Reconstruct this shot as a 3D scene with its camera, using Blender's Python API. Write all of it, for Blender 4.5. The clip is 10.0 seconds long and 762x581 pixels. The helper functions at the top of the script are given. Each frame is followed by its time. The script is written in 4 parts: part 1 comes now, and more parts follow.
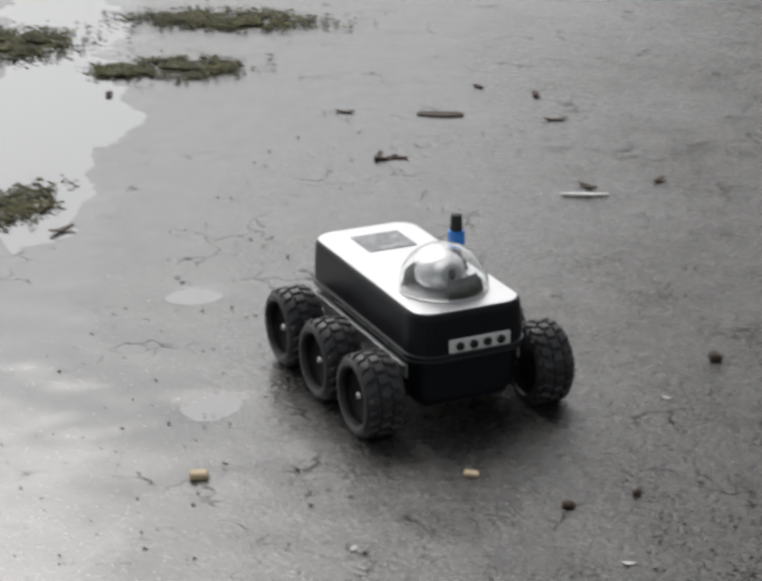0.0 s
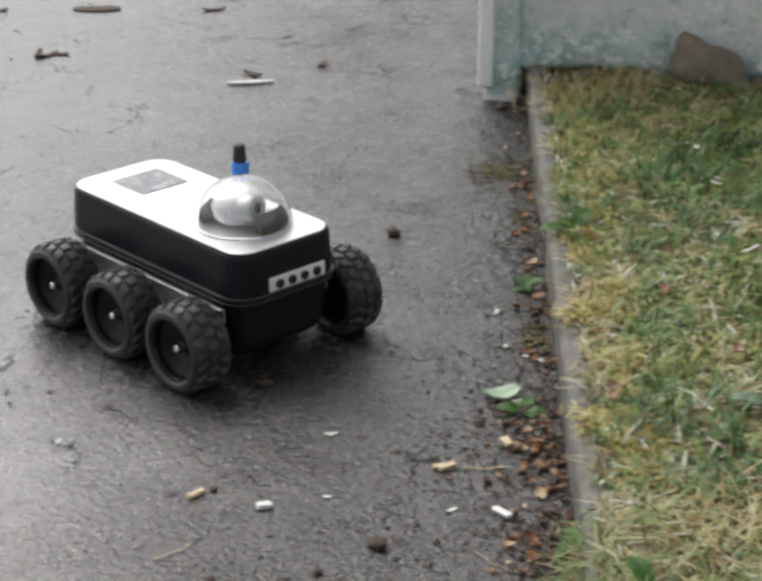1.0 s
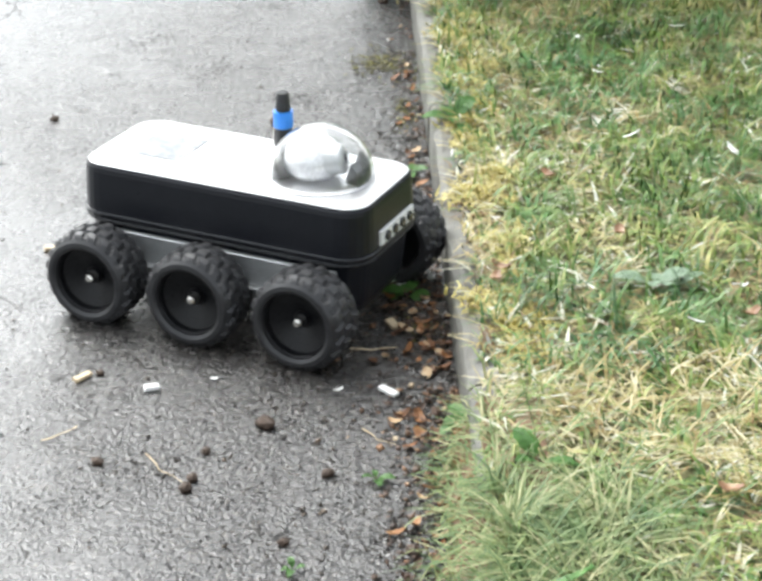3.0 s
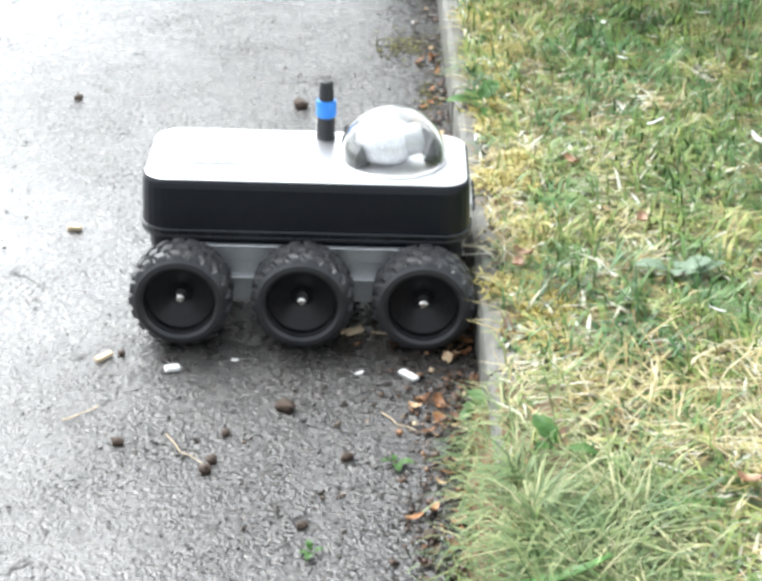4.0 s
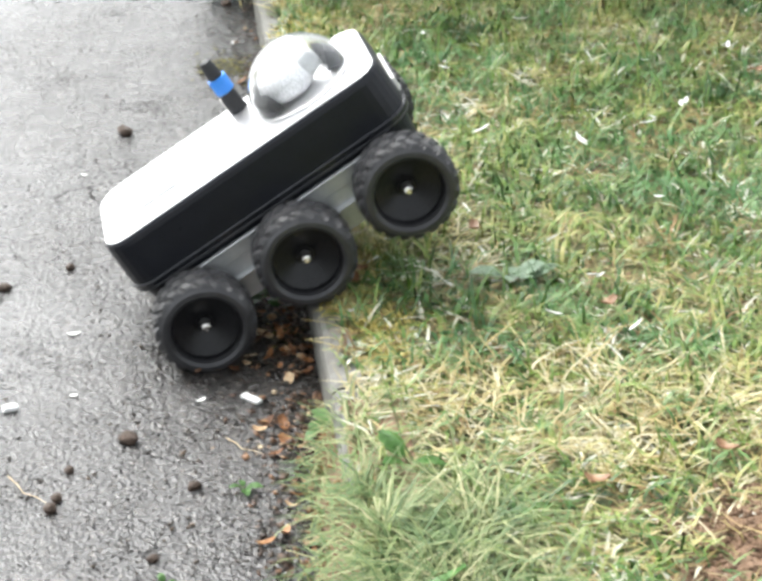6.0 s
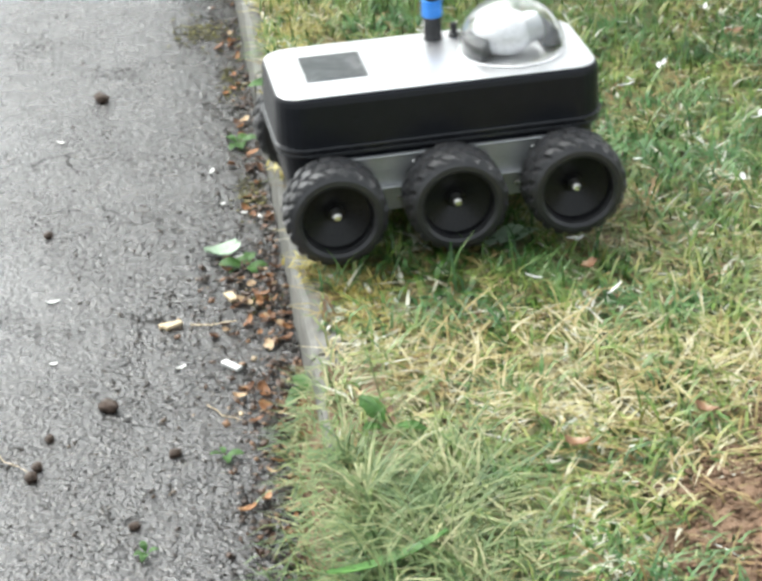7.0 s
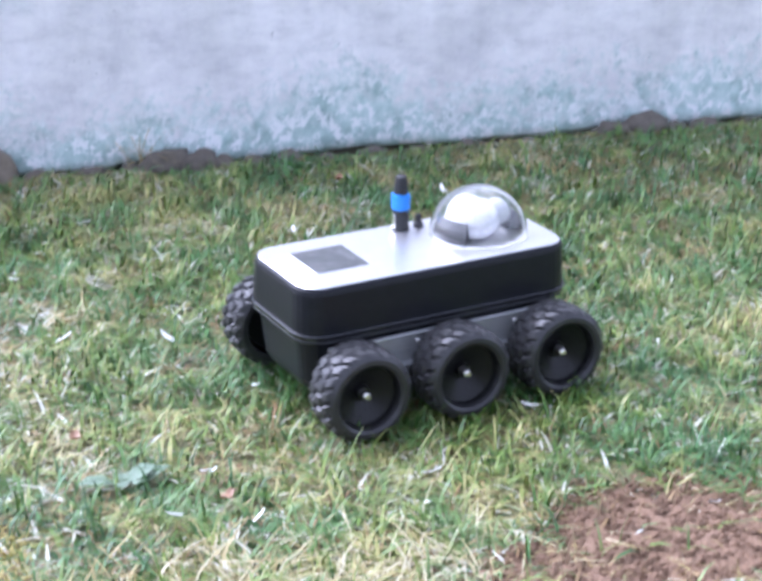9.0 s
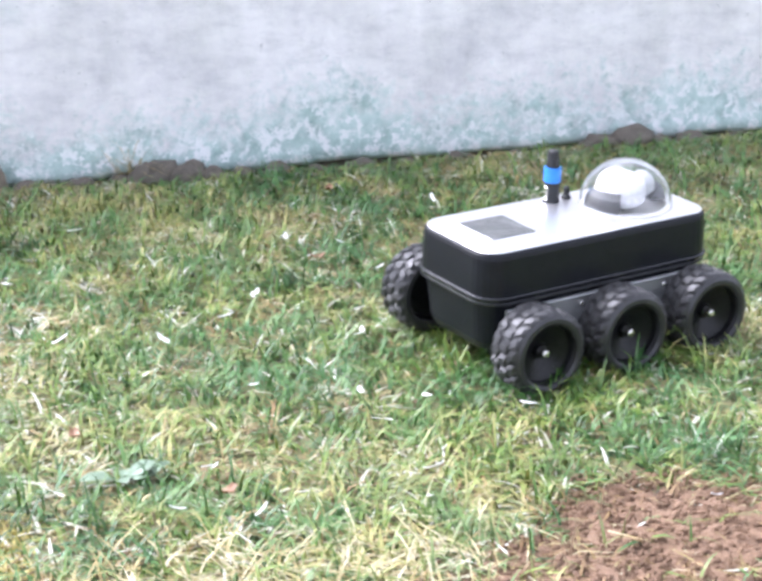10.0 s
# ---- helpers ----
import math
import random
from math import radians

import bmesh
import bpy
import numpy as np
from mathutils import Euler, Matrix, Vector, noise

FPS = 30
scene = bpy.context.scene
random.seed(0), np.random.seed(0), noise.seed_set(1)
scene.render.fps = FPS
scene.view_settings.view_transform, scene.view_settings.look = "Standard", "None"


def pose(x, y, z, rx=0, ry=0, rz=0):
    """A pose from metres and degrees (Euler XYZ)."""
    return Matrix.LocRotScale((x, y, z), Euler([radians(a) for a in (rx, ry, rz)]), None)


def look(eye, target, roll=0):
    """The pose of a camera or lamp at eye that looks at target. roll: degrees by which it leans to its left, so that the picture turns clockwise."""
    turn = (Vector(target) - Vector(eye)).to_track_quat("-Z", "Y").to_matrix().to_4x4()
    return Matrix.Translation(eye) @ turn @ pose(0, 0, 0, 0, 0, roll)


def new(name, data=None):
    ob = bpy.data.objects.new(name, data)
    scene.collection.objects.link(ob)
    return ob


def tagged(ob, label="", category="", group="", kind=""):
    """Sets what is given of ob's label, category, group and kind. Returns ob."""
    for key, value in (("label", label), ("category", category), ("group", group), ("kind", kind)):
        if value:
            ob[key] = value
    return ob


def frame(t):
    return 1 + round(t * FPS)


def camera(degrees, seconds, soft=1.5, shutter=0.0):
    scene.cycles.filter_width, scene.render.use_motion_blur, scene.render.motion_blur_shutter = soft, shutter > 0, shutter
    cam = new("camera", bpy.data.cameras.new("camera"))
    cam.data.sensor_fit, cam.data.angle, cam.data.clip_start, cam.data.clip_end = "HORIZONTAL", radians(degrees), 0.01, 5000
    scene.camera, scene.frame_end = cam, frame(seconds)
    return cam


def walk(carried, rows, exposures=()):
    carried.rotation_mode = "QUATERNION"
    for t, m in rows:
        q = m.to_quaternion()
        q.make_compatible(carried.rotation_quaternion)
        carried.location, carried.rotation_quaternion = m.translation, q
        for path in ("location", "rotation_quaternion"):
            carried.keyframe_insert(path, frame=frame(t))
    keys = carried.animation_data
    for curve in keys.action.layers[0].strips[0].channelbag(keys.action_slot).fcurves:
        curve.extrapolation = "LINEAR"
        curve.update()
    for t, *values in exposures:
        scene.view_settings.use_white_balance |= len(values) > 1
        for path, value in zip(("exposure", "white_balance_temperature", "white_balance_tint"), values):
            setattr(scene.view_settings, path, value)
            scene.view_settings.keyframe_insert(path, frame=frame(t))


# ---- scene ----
cam = camera(22.76, 10.0, soft=3.4, shutter=0.55)


def aim(x, y, z, yaw, pitch, roll):
    """A camera pose: yaw clockwise from +y, pitch above the horizon, roll to its left, in degrees."""
    return pose(x, y, z, 0, 0, -yaw) @ pose(0, 0, 0, 90 + pitch) @ pose(0, 0, 0, 0, 0, roll)


# seconds, place, yaw, pitch, roll
PATH = (
    (0, -0.103, -1.928, 1.152, -13.58, -20.20, -1.12),
    (0.3, -0.135, -1.942, 1.166, -10.87, -20.62, 0.21),
    (0.5, -0.139, -1.958, 1.176, -8.13, -20.42, -1.14),
    (1, -0.152, -1.974, 1.147, -2.22, -23.42, -0.48),
    (1.5, -0.158, -1.982, 1.151, -0.72, -23.39, 0.77),
    (2, -0.156, -1.982, 1.137, 1.48, -23.97, -1.03),
    (2.3, -0.155, -1.990, 1.124, 1.55, -25.30, -1.14),
    (2.5, -0.154, -1.995, 1.116, 1.75, -25.51, -0.55),
    (2.7, -0.156, -1.999, 1.111, 2.08, -25.67, 0.20),
    (3.8, -0.158, -1.996, 1.119, 0.86, -26.57, 1.66),
    (4, -0.159, -1.998, 1.119, 1.07, -26.61, 1.25),
    (4.5, -0.158, -2.000, 1.118, 1.28, -26.49, 1.35),
    (5, -0.158, -2.002, 1.120, 1.11, -26.55, 1.44),
    (5.3, -0.153, -1.997, 1.121, 1.18, -26.53, 1.10),
    (5.5, -0.156, -2.003, 1.122, 2.77, -25.77, 0.59),
    (5.7, -0.154, -1.992, 1.119, 5.15, -26.08, 0.09),
    (6, -0.158, -1.985, 1.118, 6.56, -26.09, 0.00),
    (6.2, -0.160, -1.987, 1.109, 6.99, -26.44, 0.15),
    (7.3, -0.153, -1.982, 1.120, 7.68, -27.29, -0.71),
    (7.5, -0.149, -1.981, 1.114, 10.15, -27.25, 0.06),
    (8, -0.164, -1.960, 1.108, 14.08, -24.45, -0.45),
    (8.5, -0.194, -1.937, 1.105, 17.88, -22.86, -1.10),
    (9, -0.233, -1.935, 1.105, 21.84, -20.20, -0.68),
    (9.5, -0.266, -1.937, 1.073, 22.12, -19.10, 0.05),
    (10, -0.279, -1.940, 1.059, 22.87, -19.08, -0.38),
)
EXPOSURE = ((0, -0.20, 6500, 10), (0.5, -0.14, 6450, 10), (1.0, 0.24, 6550, 11), (1.5, 0.70, 6500, 10), (2.0, 1.02, 6500, 9), (2.6, 1.27, 6400, 7), (4.0, 1.62, 6180, 7), (5.0, 1.64, 6180, 7), (5.5, 1.74, 6350, 9), (6.0, 1.58, 6380, 8), (7.5, 1.24, 6200, 5), (8.2, 1.17, 5700, 5), (9.0, 1.54, 5250, 25), (9.5, 1.73, 5520, 25), (10, 1.84, 5760, 20))
walk(cam, [(t, aim(*row)) for t, *row in PATH], EXPOSURE)

# ---- light: an overcast day, the sun behind cloud beyond the road's far end ----
world = bpy.data.worlds.new("overcast_sky")
scene.world = world
world.use_nodes = True
wn, wl = world.node_tree.nodes, world.node_tree.links
sky = wn.new("ShaderNodeTexSky")
sky.sky_type = "NISHITA"
sky.sun_disc = False
sky.sun_elevation, sky.sun_rotation = radians(52), radians(-38)
sky.air_density, sky.dust_density, sky.ozone_density = 1.2, 4.0, 1.0
soften = wn.new("ShaderNodeHueSaturation")
soften.inputs["Saturation"].default_value = 0.18
wl.new(sky.outputs[0], soften.inputs["Color"])
wl.new(soften.outputs[0], wn["Background"].inputs[0])
wn["Background"].inputs[1].default_value = 0.15
sun = new("sun", bpy.data.lights.new("sun", "SUN"))
sun.data.energy, sun.data.angle, sun.data.color = 1.3, radians(60), (1.0, 0.97, 0.93)
sun.matrix_world = look((-6.1, 7.8, 12.7), (0, 0, 0))


# ---- materials ----
def shader(name, colour, rough=0.6, metal=0.0, spec=0.5):
    m = bpy.data.materials.new(name)
    m.use_nodes = True
    b = m.node_tree.nodes["Principled BSDF"]
    b.inputs["Base Color"].default_value = (*colour, 1)
    b.inputs["Roughness"].default_value = rough
    b.inputs["Metallic"].default_value = metal
    b.inputs["Specular IOR Level"].default_value = spec
    return m


def node(m, kind, **values):
    n = m.node_tree.nodes.new(kind)
    for key, value in values.items():
        n.inputs[key].default_value = value
    return n


def join(m, a, b):
    m.node_tree.links.new(a, b)


def place(m, space="Object"):
    return node(m, "ShaderNodeTexCoord").outputs[space]


def ramp(m, source, stops):
    r = node(m, "ShaderNodeValToRGB")
    e = r.color_ramp.elements
    while len(e) < len(stops):
        e.new(0.5)
    for el, (at, col) in zip(e, stops):
        el.position = at
        el.color = (*col, 1) if len(col) == 3 else col
    join(m, source, r.inputs[0])
    return r.outputs[0]


def grey(v):
    return (v, v, v)


def noise_tex(m, scale, detail=4.0, rough=0.6, at=None):
    n = node(m, "ShaderNodeTexNoise", Scale=scale, Detail=detail, Roughness=rough)
    join(m, at or place(m), n.inputs["Vector"])
    return n.outputs["Fac"]


def blend(m, fac, a, b, mode="MIX"):
    n = m.node_tree.nodes.new("ShaderNodeMix")
    n.data_type, n.blend_type = "RGBA", mode
    for value, socket in ((fac, n.inputs[0]), (a, n.inputs[6]), (b, n.inputs[7])):
        if isinstance(value, (int, float)):
            socket.default_value = value
        elif isinstance(value, tuple):
            socket.default_value = (*value, 1)
        else:
            join(m, value, socket)
    return n.outputs[2]


def sums(m, op, a, b):
    n = m.node_tree.nodes.new("ShaderNodeMath")
    n.operation = op
    for value, socket in ((a, n.inputs[0]), (b, n.inputs[1])):
        if isinstance(value, (int, float)):
            socket.default_value = value
        else:
            join(m, value, socket)
    return n.outputs[0]


def relief(m, height, strength, distance):
    n = node(m, "ShaderNodeBump", Strength=strength, Distance=distance)
    join(m, height, n.inputs["Height"])
    join(m, n.outputs[0], m.node_tree.nodes["Principled BSDF"].inputs["Normal"])


def out(m, name, source):
    join(m, source, m.node_tree.nodes["Principled BSDF"].inputs[name])


def textured(name, stops, scale, rough=(0.5, 0.8), bump=0.3, depth=0.002, metal=0.0, fine=8.0):
    """Two scales of noise drive colour, gloss and relief."""
    m = shader(name, (0.5, 0.5, 0.5), metal=metal)
    big, small = noise_tex(m, scale), noise_tex(m, scale * fine, 6.0, 0.7)
    both = sums(m, "ADD", sums(m, "MULTIPLY", big, 0.55), sums(m, "MULTIPLY", small, 0.45))
    out(m, "Base Color", ramp(m, both, stops))
    out(m, "Roughness", ramp(m, small, ((0.3, grey(rough[0])), (0.7, grey(rough[1])))))
    relief(m, both, bump, depth)
    return m


def asphalt_material():
    m = shader("wet_asphalt", (0.06, 0.06, 0.06), spec=1.0)
    at = place(m)
    stones = node(m, "ShaderNodeTexVoronoi", Scale=235.0, Randomness=1.0)
    join(m, at, stones.inputs["Vector"])
    chip = ramp(m, stones.outputs["Color"], ((0.15, (0.012, 0.0115, 0.011)), (0.5, (0.030, 0.029, 0.028)), (0.75, (0.062, 0.060, 0.057)), (0.95, (0.22, 0.215, 0.20))))
    tar = ramp(m, stones.outputs["Distance"], ((0.35, grey(1.0)), (0.75, grey(0.35))))
    stain = ramp(m, noise_tex(m, 2.2, 5.0), ((0.3, (0.72, 0.7, 0.68)), (0.7, (1.15, 1.15, 1.17))))
    c = blend(m, 1.0, blend(m, 1.0, chip, tar, "MULTIPLY"), stain, "MULTIPLY")
    # hairline cracks
    warp = node(m, "ShaderNodeVectorMath")
    warp.operation = "ADD"
    wob = node(m, "ShaderNodeTexNoise", Scale=9.0, Detail=4.0)
    join(m, at, wob.inputs["Vector"])
    small = node(m, "ShaderNodeVectorMath")
    small.operation = "SCALE"
    small.inputs["Scale"].default_value = 0.16
    join(m, wob.outputs["Color"], small.inputs[0])
    join(m, at, warp.inputs[0])
    join(m, small.outputs[0], warp.inputs[1])
    cells = node(m, "ShaderNodeTexVoronoi", Scale=9.0)
    cells.feature = "DISTANCE_TO_EDGE"
    join(m, warp.outputs[0], cells.inputs["Vector"])
    line = ramp(m, cells.outputs["Distance"], ((0.006, grey(1.0)), (0.030, grey(0.0))))
    line = sums(m, "MULTIPLY", line, ramp(m, noise_tex(m, 5.5, 3.0), ((0.55, grey(0.0)), (0.62, grey(0.9)))))
    c = blend(m, sums(m, "MULTIPLY", line, 0.9), c, (0.010, 0.009, 0.008))
    rough_line = line
    pits = node(m, "ShaderNodeTexVoronoi", Scale=52.0)
    join(m, at, pits.inputs["Vector"])
    pit = ramp(m, pits.outputs["Distance"], ((0.10, grey(1.0)), (0.20, grey(0.0))))
    pit = sums(m, "MULTIPLY", pit, ramp(m, pits.outputs["Color"], ((0.55, grey(0.0)), (0.59, grey(1.0)))))
    c = blend(m, sums(m, "MULTIPLY", pit, 0.85), c, (0.012, 0.011, 0.01))
    # worn smooth and wet along the road's middle, coarse and open near the kerb
    xyz = node(m, "ShaderNodeSeparateXYZ")
    join(m, at, xyz.inputs[0])
    worn = sums(m, "ADD", sums(m, "MULTIPLY", xyz.outputs[0], -0.95), sums(m, "MULTIPLY", sums(m, "SUBTRACT", noise_tex(m, 1.6, 4.0), 0.5), 1.1))
    worn = ramp(m, worn, ((0.28, grey(0.0)), (1.25, grey(1.0))))
    # base colour also falls to a darker, browner tone towards the kerb
    out(m, "Base Color", blend(m, 1.0, c, ramp(m, worn, ((0.0, (0.58, 0.53, 0.49)), (0.6, (1.0, 1.0, 1.0)))), "MULTIPLY"))
    damp = ramp(m, noise_tex(m, 24.0, 4.0), ((0.35, grey(0.18)), (0.65, grey(0.40))))
    # standing film of water round the long puddle
    off = sums(m, "ADD", sums(m, "ADD", xyz.outputs[0], 1.10), sums(m, "MULTIPLY", xyz.outputs[1], 0.36))
    off = sums(m, "ABSOLUTE", sums(m, "ADD", off, sums(m, "MULTIPLY", sums(m, "SUBTRACT", noise_tex(m, 3.4, 4.0), 0.5), 0.55)), 0.0)
    film = ramp(m, off, ((0.10, grey(1.0)), (0.34, grey(0.0))))
    gloss = blend(m, film, blend(m, worn, damp, grey(0.25)), grey(0.12))
    pores = sums(m, "ADD", sums(m, "MULTIPLY", noise_tex(m, 165.0, 2.0, 0.5), 0.65), sums(m, "MULTIPLY", noise_tex(m, 7.0, 4.0), 0.35))
    pores = ramp(m, pores, ((0.375, grey(1.0)), (0.435, grey(0.0))))
    pores = sums(m, "MULTIPLY", pores, sums(m, "SUBTRACT", 1.0, sums(m, "MINIMUM", sums(m, "ADD", sums(m, "MULTIPLY", worn, 0.9), film), 1.0)))
    dull = sums(m, "MAXIMUM", rough_line, pores)
    out(m, "Roughness", blend(m, dull, gloss, grey(0.75)))
    out(m, "Specular IOR Level", sums(m, "SUBTRACT", 1.0, sums(m, "MULTIPLY", dull, 1.0)))
    out(m, "Coat Weight", sums(m, "MAXIMUM", sums(m, "MULTIPLY", film, 0.8), sums(m, "MULTIPLY", worn, 0.5)))
    m.node_tree.nodes["Principled BSDF"].inputs["Coat Roughness"].default_value = 0.10
    height = sums(m, "ADD", sums(m, "MULTIPLY", stones.outputs["Distance"], -0.8), sums(m, "MULTIPLY", noise_tex(m, 330.0, 3.0), 0.8))
    height = sums(m, "ADD", height, sums(m, "MULTIPLY", noise_tex(m, 105.0, 3.0, 0.6), 2.6))
    height = sums(m, "SUBTRACT", height, sums(m, "MULTIPLY", pit, 1.0))
    n = node(m, "ShaderNodeBump", Distance=0.0022)
    join(m, sums(m, "MULTIPLY", sums(m, "SUBTRACT", 0.78, sums(m, "MULTIPLY", worn, 0.58)), sums(m, "SUBTRACT", 1.0, sums(m, "MULTIPLY", film, 0.6))), n.inputs["Strength"])
    join(m, height, n.inputs["Height"])
    join(m, n.outputs[0], m.node_tree.nodes["Principled BSDF"].inputs["Normal"])
    return m


def island_material(name, stops, rough=0.55, drift=0.35, cool=None):
    """Each blade or bit takes its own colour from the stops; patches of them drift along the range or to a second hue."""
    m = shader(name, (0.1, 0.1, 0.1), rough, spec=0.5)
    g = node(m, "ShaderNodeNewGeometry")
    own = g.outputs["Random Per Island"]
    patchy = sums(m, "ADD", sums(m, "MULTIPLY", sums(m, "SUBTRACT", noise_tex(m, 15.0, 3.0), 0.5), drift * 4), sums(m, "MULTIPLY", sums(m, "SUBTRACT", noise_tex(m, 2.6, 2.0), 0.5), drift * 3))
    c = ramp(m, sums(m, "ADD", sums(m, "ADD", sums(m, "MULTIPLY", own, 0.8), 0.1), patchy), stops)
    if cool:
        shift = node(m, "ShaderNodeMapping")
        shift.inputs["Location"].default_value = (3.7, 1.9, 0.6)
        join(m, place(m), shift.inputs["Vector"])
        k = sums(m, "ADD", noise_tex(m, 8.5, 3.0, 0.55, shift.outputs[0]), sums(m, "MULTIPLY", sums(m, "SUBTRACT", own, 0.5), 0.10))
        c = blend(m, ramp(m, k, ((0.50, grey(0.0)), (0.60, grey(0.75)))), c, cool)
    out(m, "Base Color", c)
    return m


def plaster_material():
    m = shader("weathered_white_render", (0.7, 0.7, 0.7), 0.85)
    at = place(m)
    xyz = node(m, "ShaderNodeSeparateXYZ")
    join(m, at, xyz.inputs[0])
    blot, fleck = noise_tex(m, 5.0, 6.0, 0.65), noise_tex(m, 45.0, 5.0, 0.7)
    c = ramp(m, blot, ((0.30, (0.66, 0.66, 0.665)), (0.48, (0.80, 0.795, 0.785)), (0.66, (0.89, 0.885, 0.875))))
    streak = node(m, "ShaderNodeMapping")
    streak.inputs["Scale"].default_value = (9.0, 9.0, 1.2)
    join(m, at, streak.inputs["Vector"])
    run = ramp(m, noise_tex(m, 1.6, 4.0, 0.6, streak.outputs[0]), ((0.3, (0.90, 0.90, 0.90)), (0.65, (1.02, 1.01, 1.02))))
    c = blend(m, 1.0, c, run, "MULTIPLY")
    # trowel marks and rubbed patches
    sweep = node(m, "ShaderNodeMapping")
    sweep.inputs["Rotation"].default_value = (0.0, 0.5, 0.0)
    sweep.inputs["Scale"].default_value = (1.0, 1.0, 2.6)
    join(m, at, sweep.inputs["Vector"])
    c = blend(m, 1.0, c, ramp(m, noise_tex(m, 16.0, 5.0, 0.7, sweep.outputs[0]), ((0.34, (0.88, 0.885, 0.89)), (0.5, (1.0, 1.0, 1.0)), (0.66, (1.06, 1.06, 1.05)))), "MULTIPLY")
    grime = sums(m, "ADD", sums(m, "MULTIPLY", sums(m, "SUBTRACT", 0.32, xyz.outputs[0]), 1.2), sums(m, "MULTIPLY", sums(m, "SUBTRACT", noise_tex(m, 6.0, 5.0), 0.5), 1.8))
    c = blend(m, sums(m, "MULTIPLY", ramp(m, grime, ((0.0, grey(0.0)), (0.6, grey(1.0)))), 0.66), c, (0.37, 0.50, 0.46))
    # rising algae: a ragged blue-green tide mark on the old render, and flaked paint
    low = sums(m, "SUBTRACT", 0.215, xyz.outputs[2])
    tide = sums(m, "ADD", sums(m, "MULTIPLY", low, 4.5), sums(m, "MULTIPLY", sums(m, "SUBTRACT", blot, 0.5), 1.8))
    tide = ramp(m, sums(m, "ADD", tide, sums(m, "MULTIPLY", sums(m, "SUBTRACT", fleck, 0.5), 1.7)), ((0.0, grey(0.0)), (0.55, grey(1.0))))
    c = blend(m, sums(m, "MULTIPLY", tide, 0.85), c, ramp(m, noise_tex(m, 17.0, 5.0, 0.7), ((0.35, (0.20, 0.34, 0.31)), (0.5, (0.38, 0.55, 0.51)), (0.68, (0.60, 0.73, 0.70)))))
    flake = ramp(m, noise_tex(m, 38.0, 5.0, 0.75), ((0.51, grey(0.0)), (0.56, grey(1.0))))
    c = blend(m, sums(m, "MULTIPLY", flake, sums(m, "MULTIPLY", tide, 0.9)), c, (0.84, 0.86, 0.86))
    speck = ramp(m, noise_tex(m, 80.0, 3.0, 0.7), ((0.66, grey(0.0)), (0.72, grey(1.0))))
    c = blend(m, sums(m, "MULTIPLY", speck, 0.5), c, (0.30, 0.32, 0.31))
    out(m, "Base Color", c)
    relief(m, sums(m, "ADD", blot, sums(m, "MULTIPLY", fleck, 0.4)), 0.6, 0.012)
    return m


# whiter than the render: side light on the pier's edge, held in the colour
LIT_EDGE_WHITE = textured("lit_edge_white", ((0.3, (0.88, 0.88, 0.87)), (0.6, (0.94, 0.94, 0.93))), 12.0, (0.7, 0.9), 0.4, 0.003)
ASPHALT = asphalt_material()
PLASTER = plaster_material()
CONCRETE = textured("old_concrete", ((0.25, (0.06, 0.058, 0.05)), (0.5, (0.14, 0.137, 0.122)), (0.75, (0.25, 0.245, 0.225))), 14.0, (0.6, 0.9), 0.6, 0.004)
SOIL = textured("damp_soil", ((0.25, (0.085, 0.048, 0.027)), (0.5, (0.235, 0.142, 0.083)), (0.8, (0.42, 0.29, 0.195))), 26.0, (0.7, 0.95), 1.0, 0.012)
THATCH = textured("dead_grass_thatch", ((0.25, (0.065, 0.066, 0.026)), (0.5, (0.135, 0.130, 0.055)), (0.8, (0.230, 0.210, 0.110))), 30.0, (0.7, 0.95), 0.9, 0.008)
FIELD = textured("distant_ground", ((0.3, (0.04, 0.045, 0.025)), (0.7, (0.09, 0.09, 0.05))), 0.6, (0.8, 0.95), 0.2, 0.02)
ROCK = textured("brown_stone", ((0.25, (0.040, 0.036, 0.030)), (0.5, (0.11, 0.096, 0.076)), (0.8, (0.22, 0.195, 0.155))), 22.0, (0.6, 0.9), 0.8, 0.008)
BOULDER = textured("lichened_brown_boulder", ((0.25, (0.085, 0.070, 0.052)), (0.5, (0.18, 0.152, 0.112)), (0.8, (0.30, 0.262, 0.20))), 22.0, (0.6, 0.9), 0.8, 0.008)
GREEN_BLADE = island_material("green_grass", ((0.0, (0.016, 0.064, 0.007)), (0.35, (0.056, 0.132, 0.014)), (0.65, (0.140, 0.208, 0.030)), (0.9, (0.23, 0.262, 0.066)), (1.0, (0.34, 0.315, 0.11))), 0.45, 0.65, (0.058, 0.160, 0.044))
DRY_BLADE = island_material("dry_grass", ((0.0, (0.13, 0.085, 0.022)), (0.3, (0.26, 0.200, 0.062)), (0.65, (0.36, 0.305, 0.130)), (1.0, (0.48, 0.44, 0.29))), 0.5, 0.5)
BROWN_BLADE = island_material("brown_grass", ((0.0, (0.055, 0.030, 0.012)), (0.45, (0.15, 0.085, 0.030)), (0.8, (0.27, 0.175, 0.065)), (1.0, (0.36, 0.26, 0.12))), 0.6, 0.4)
PALE_BLADE = island_material("bleached_grass", ((0.0, (0.328, 0.312, 0.218)), (0.6, (0.484, 0.484, 0.390)), (1.0, (0.624, 0.632, 0.577))), 0.6, 0.1)
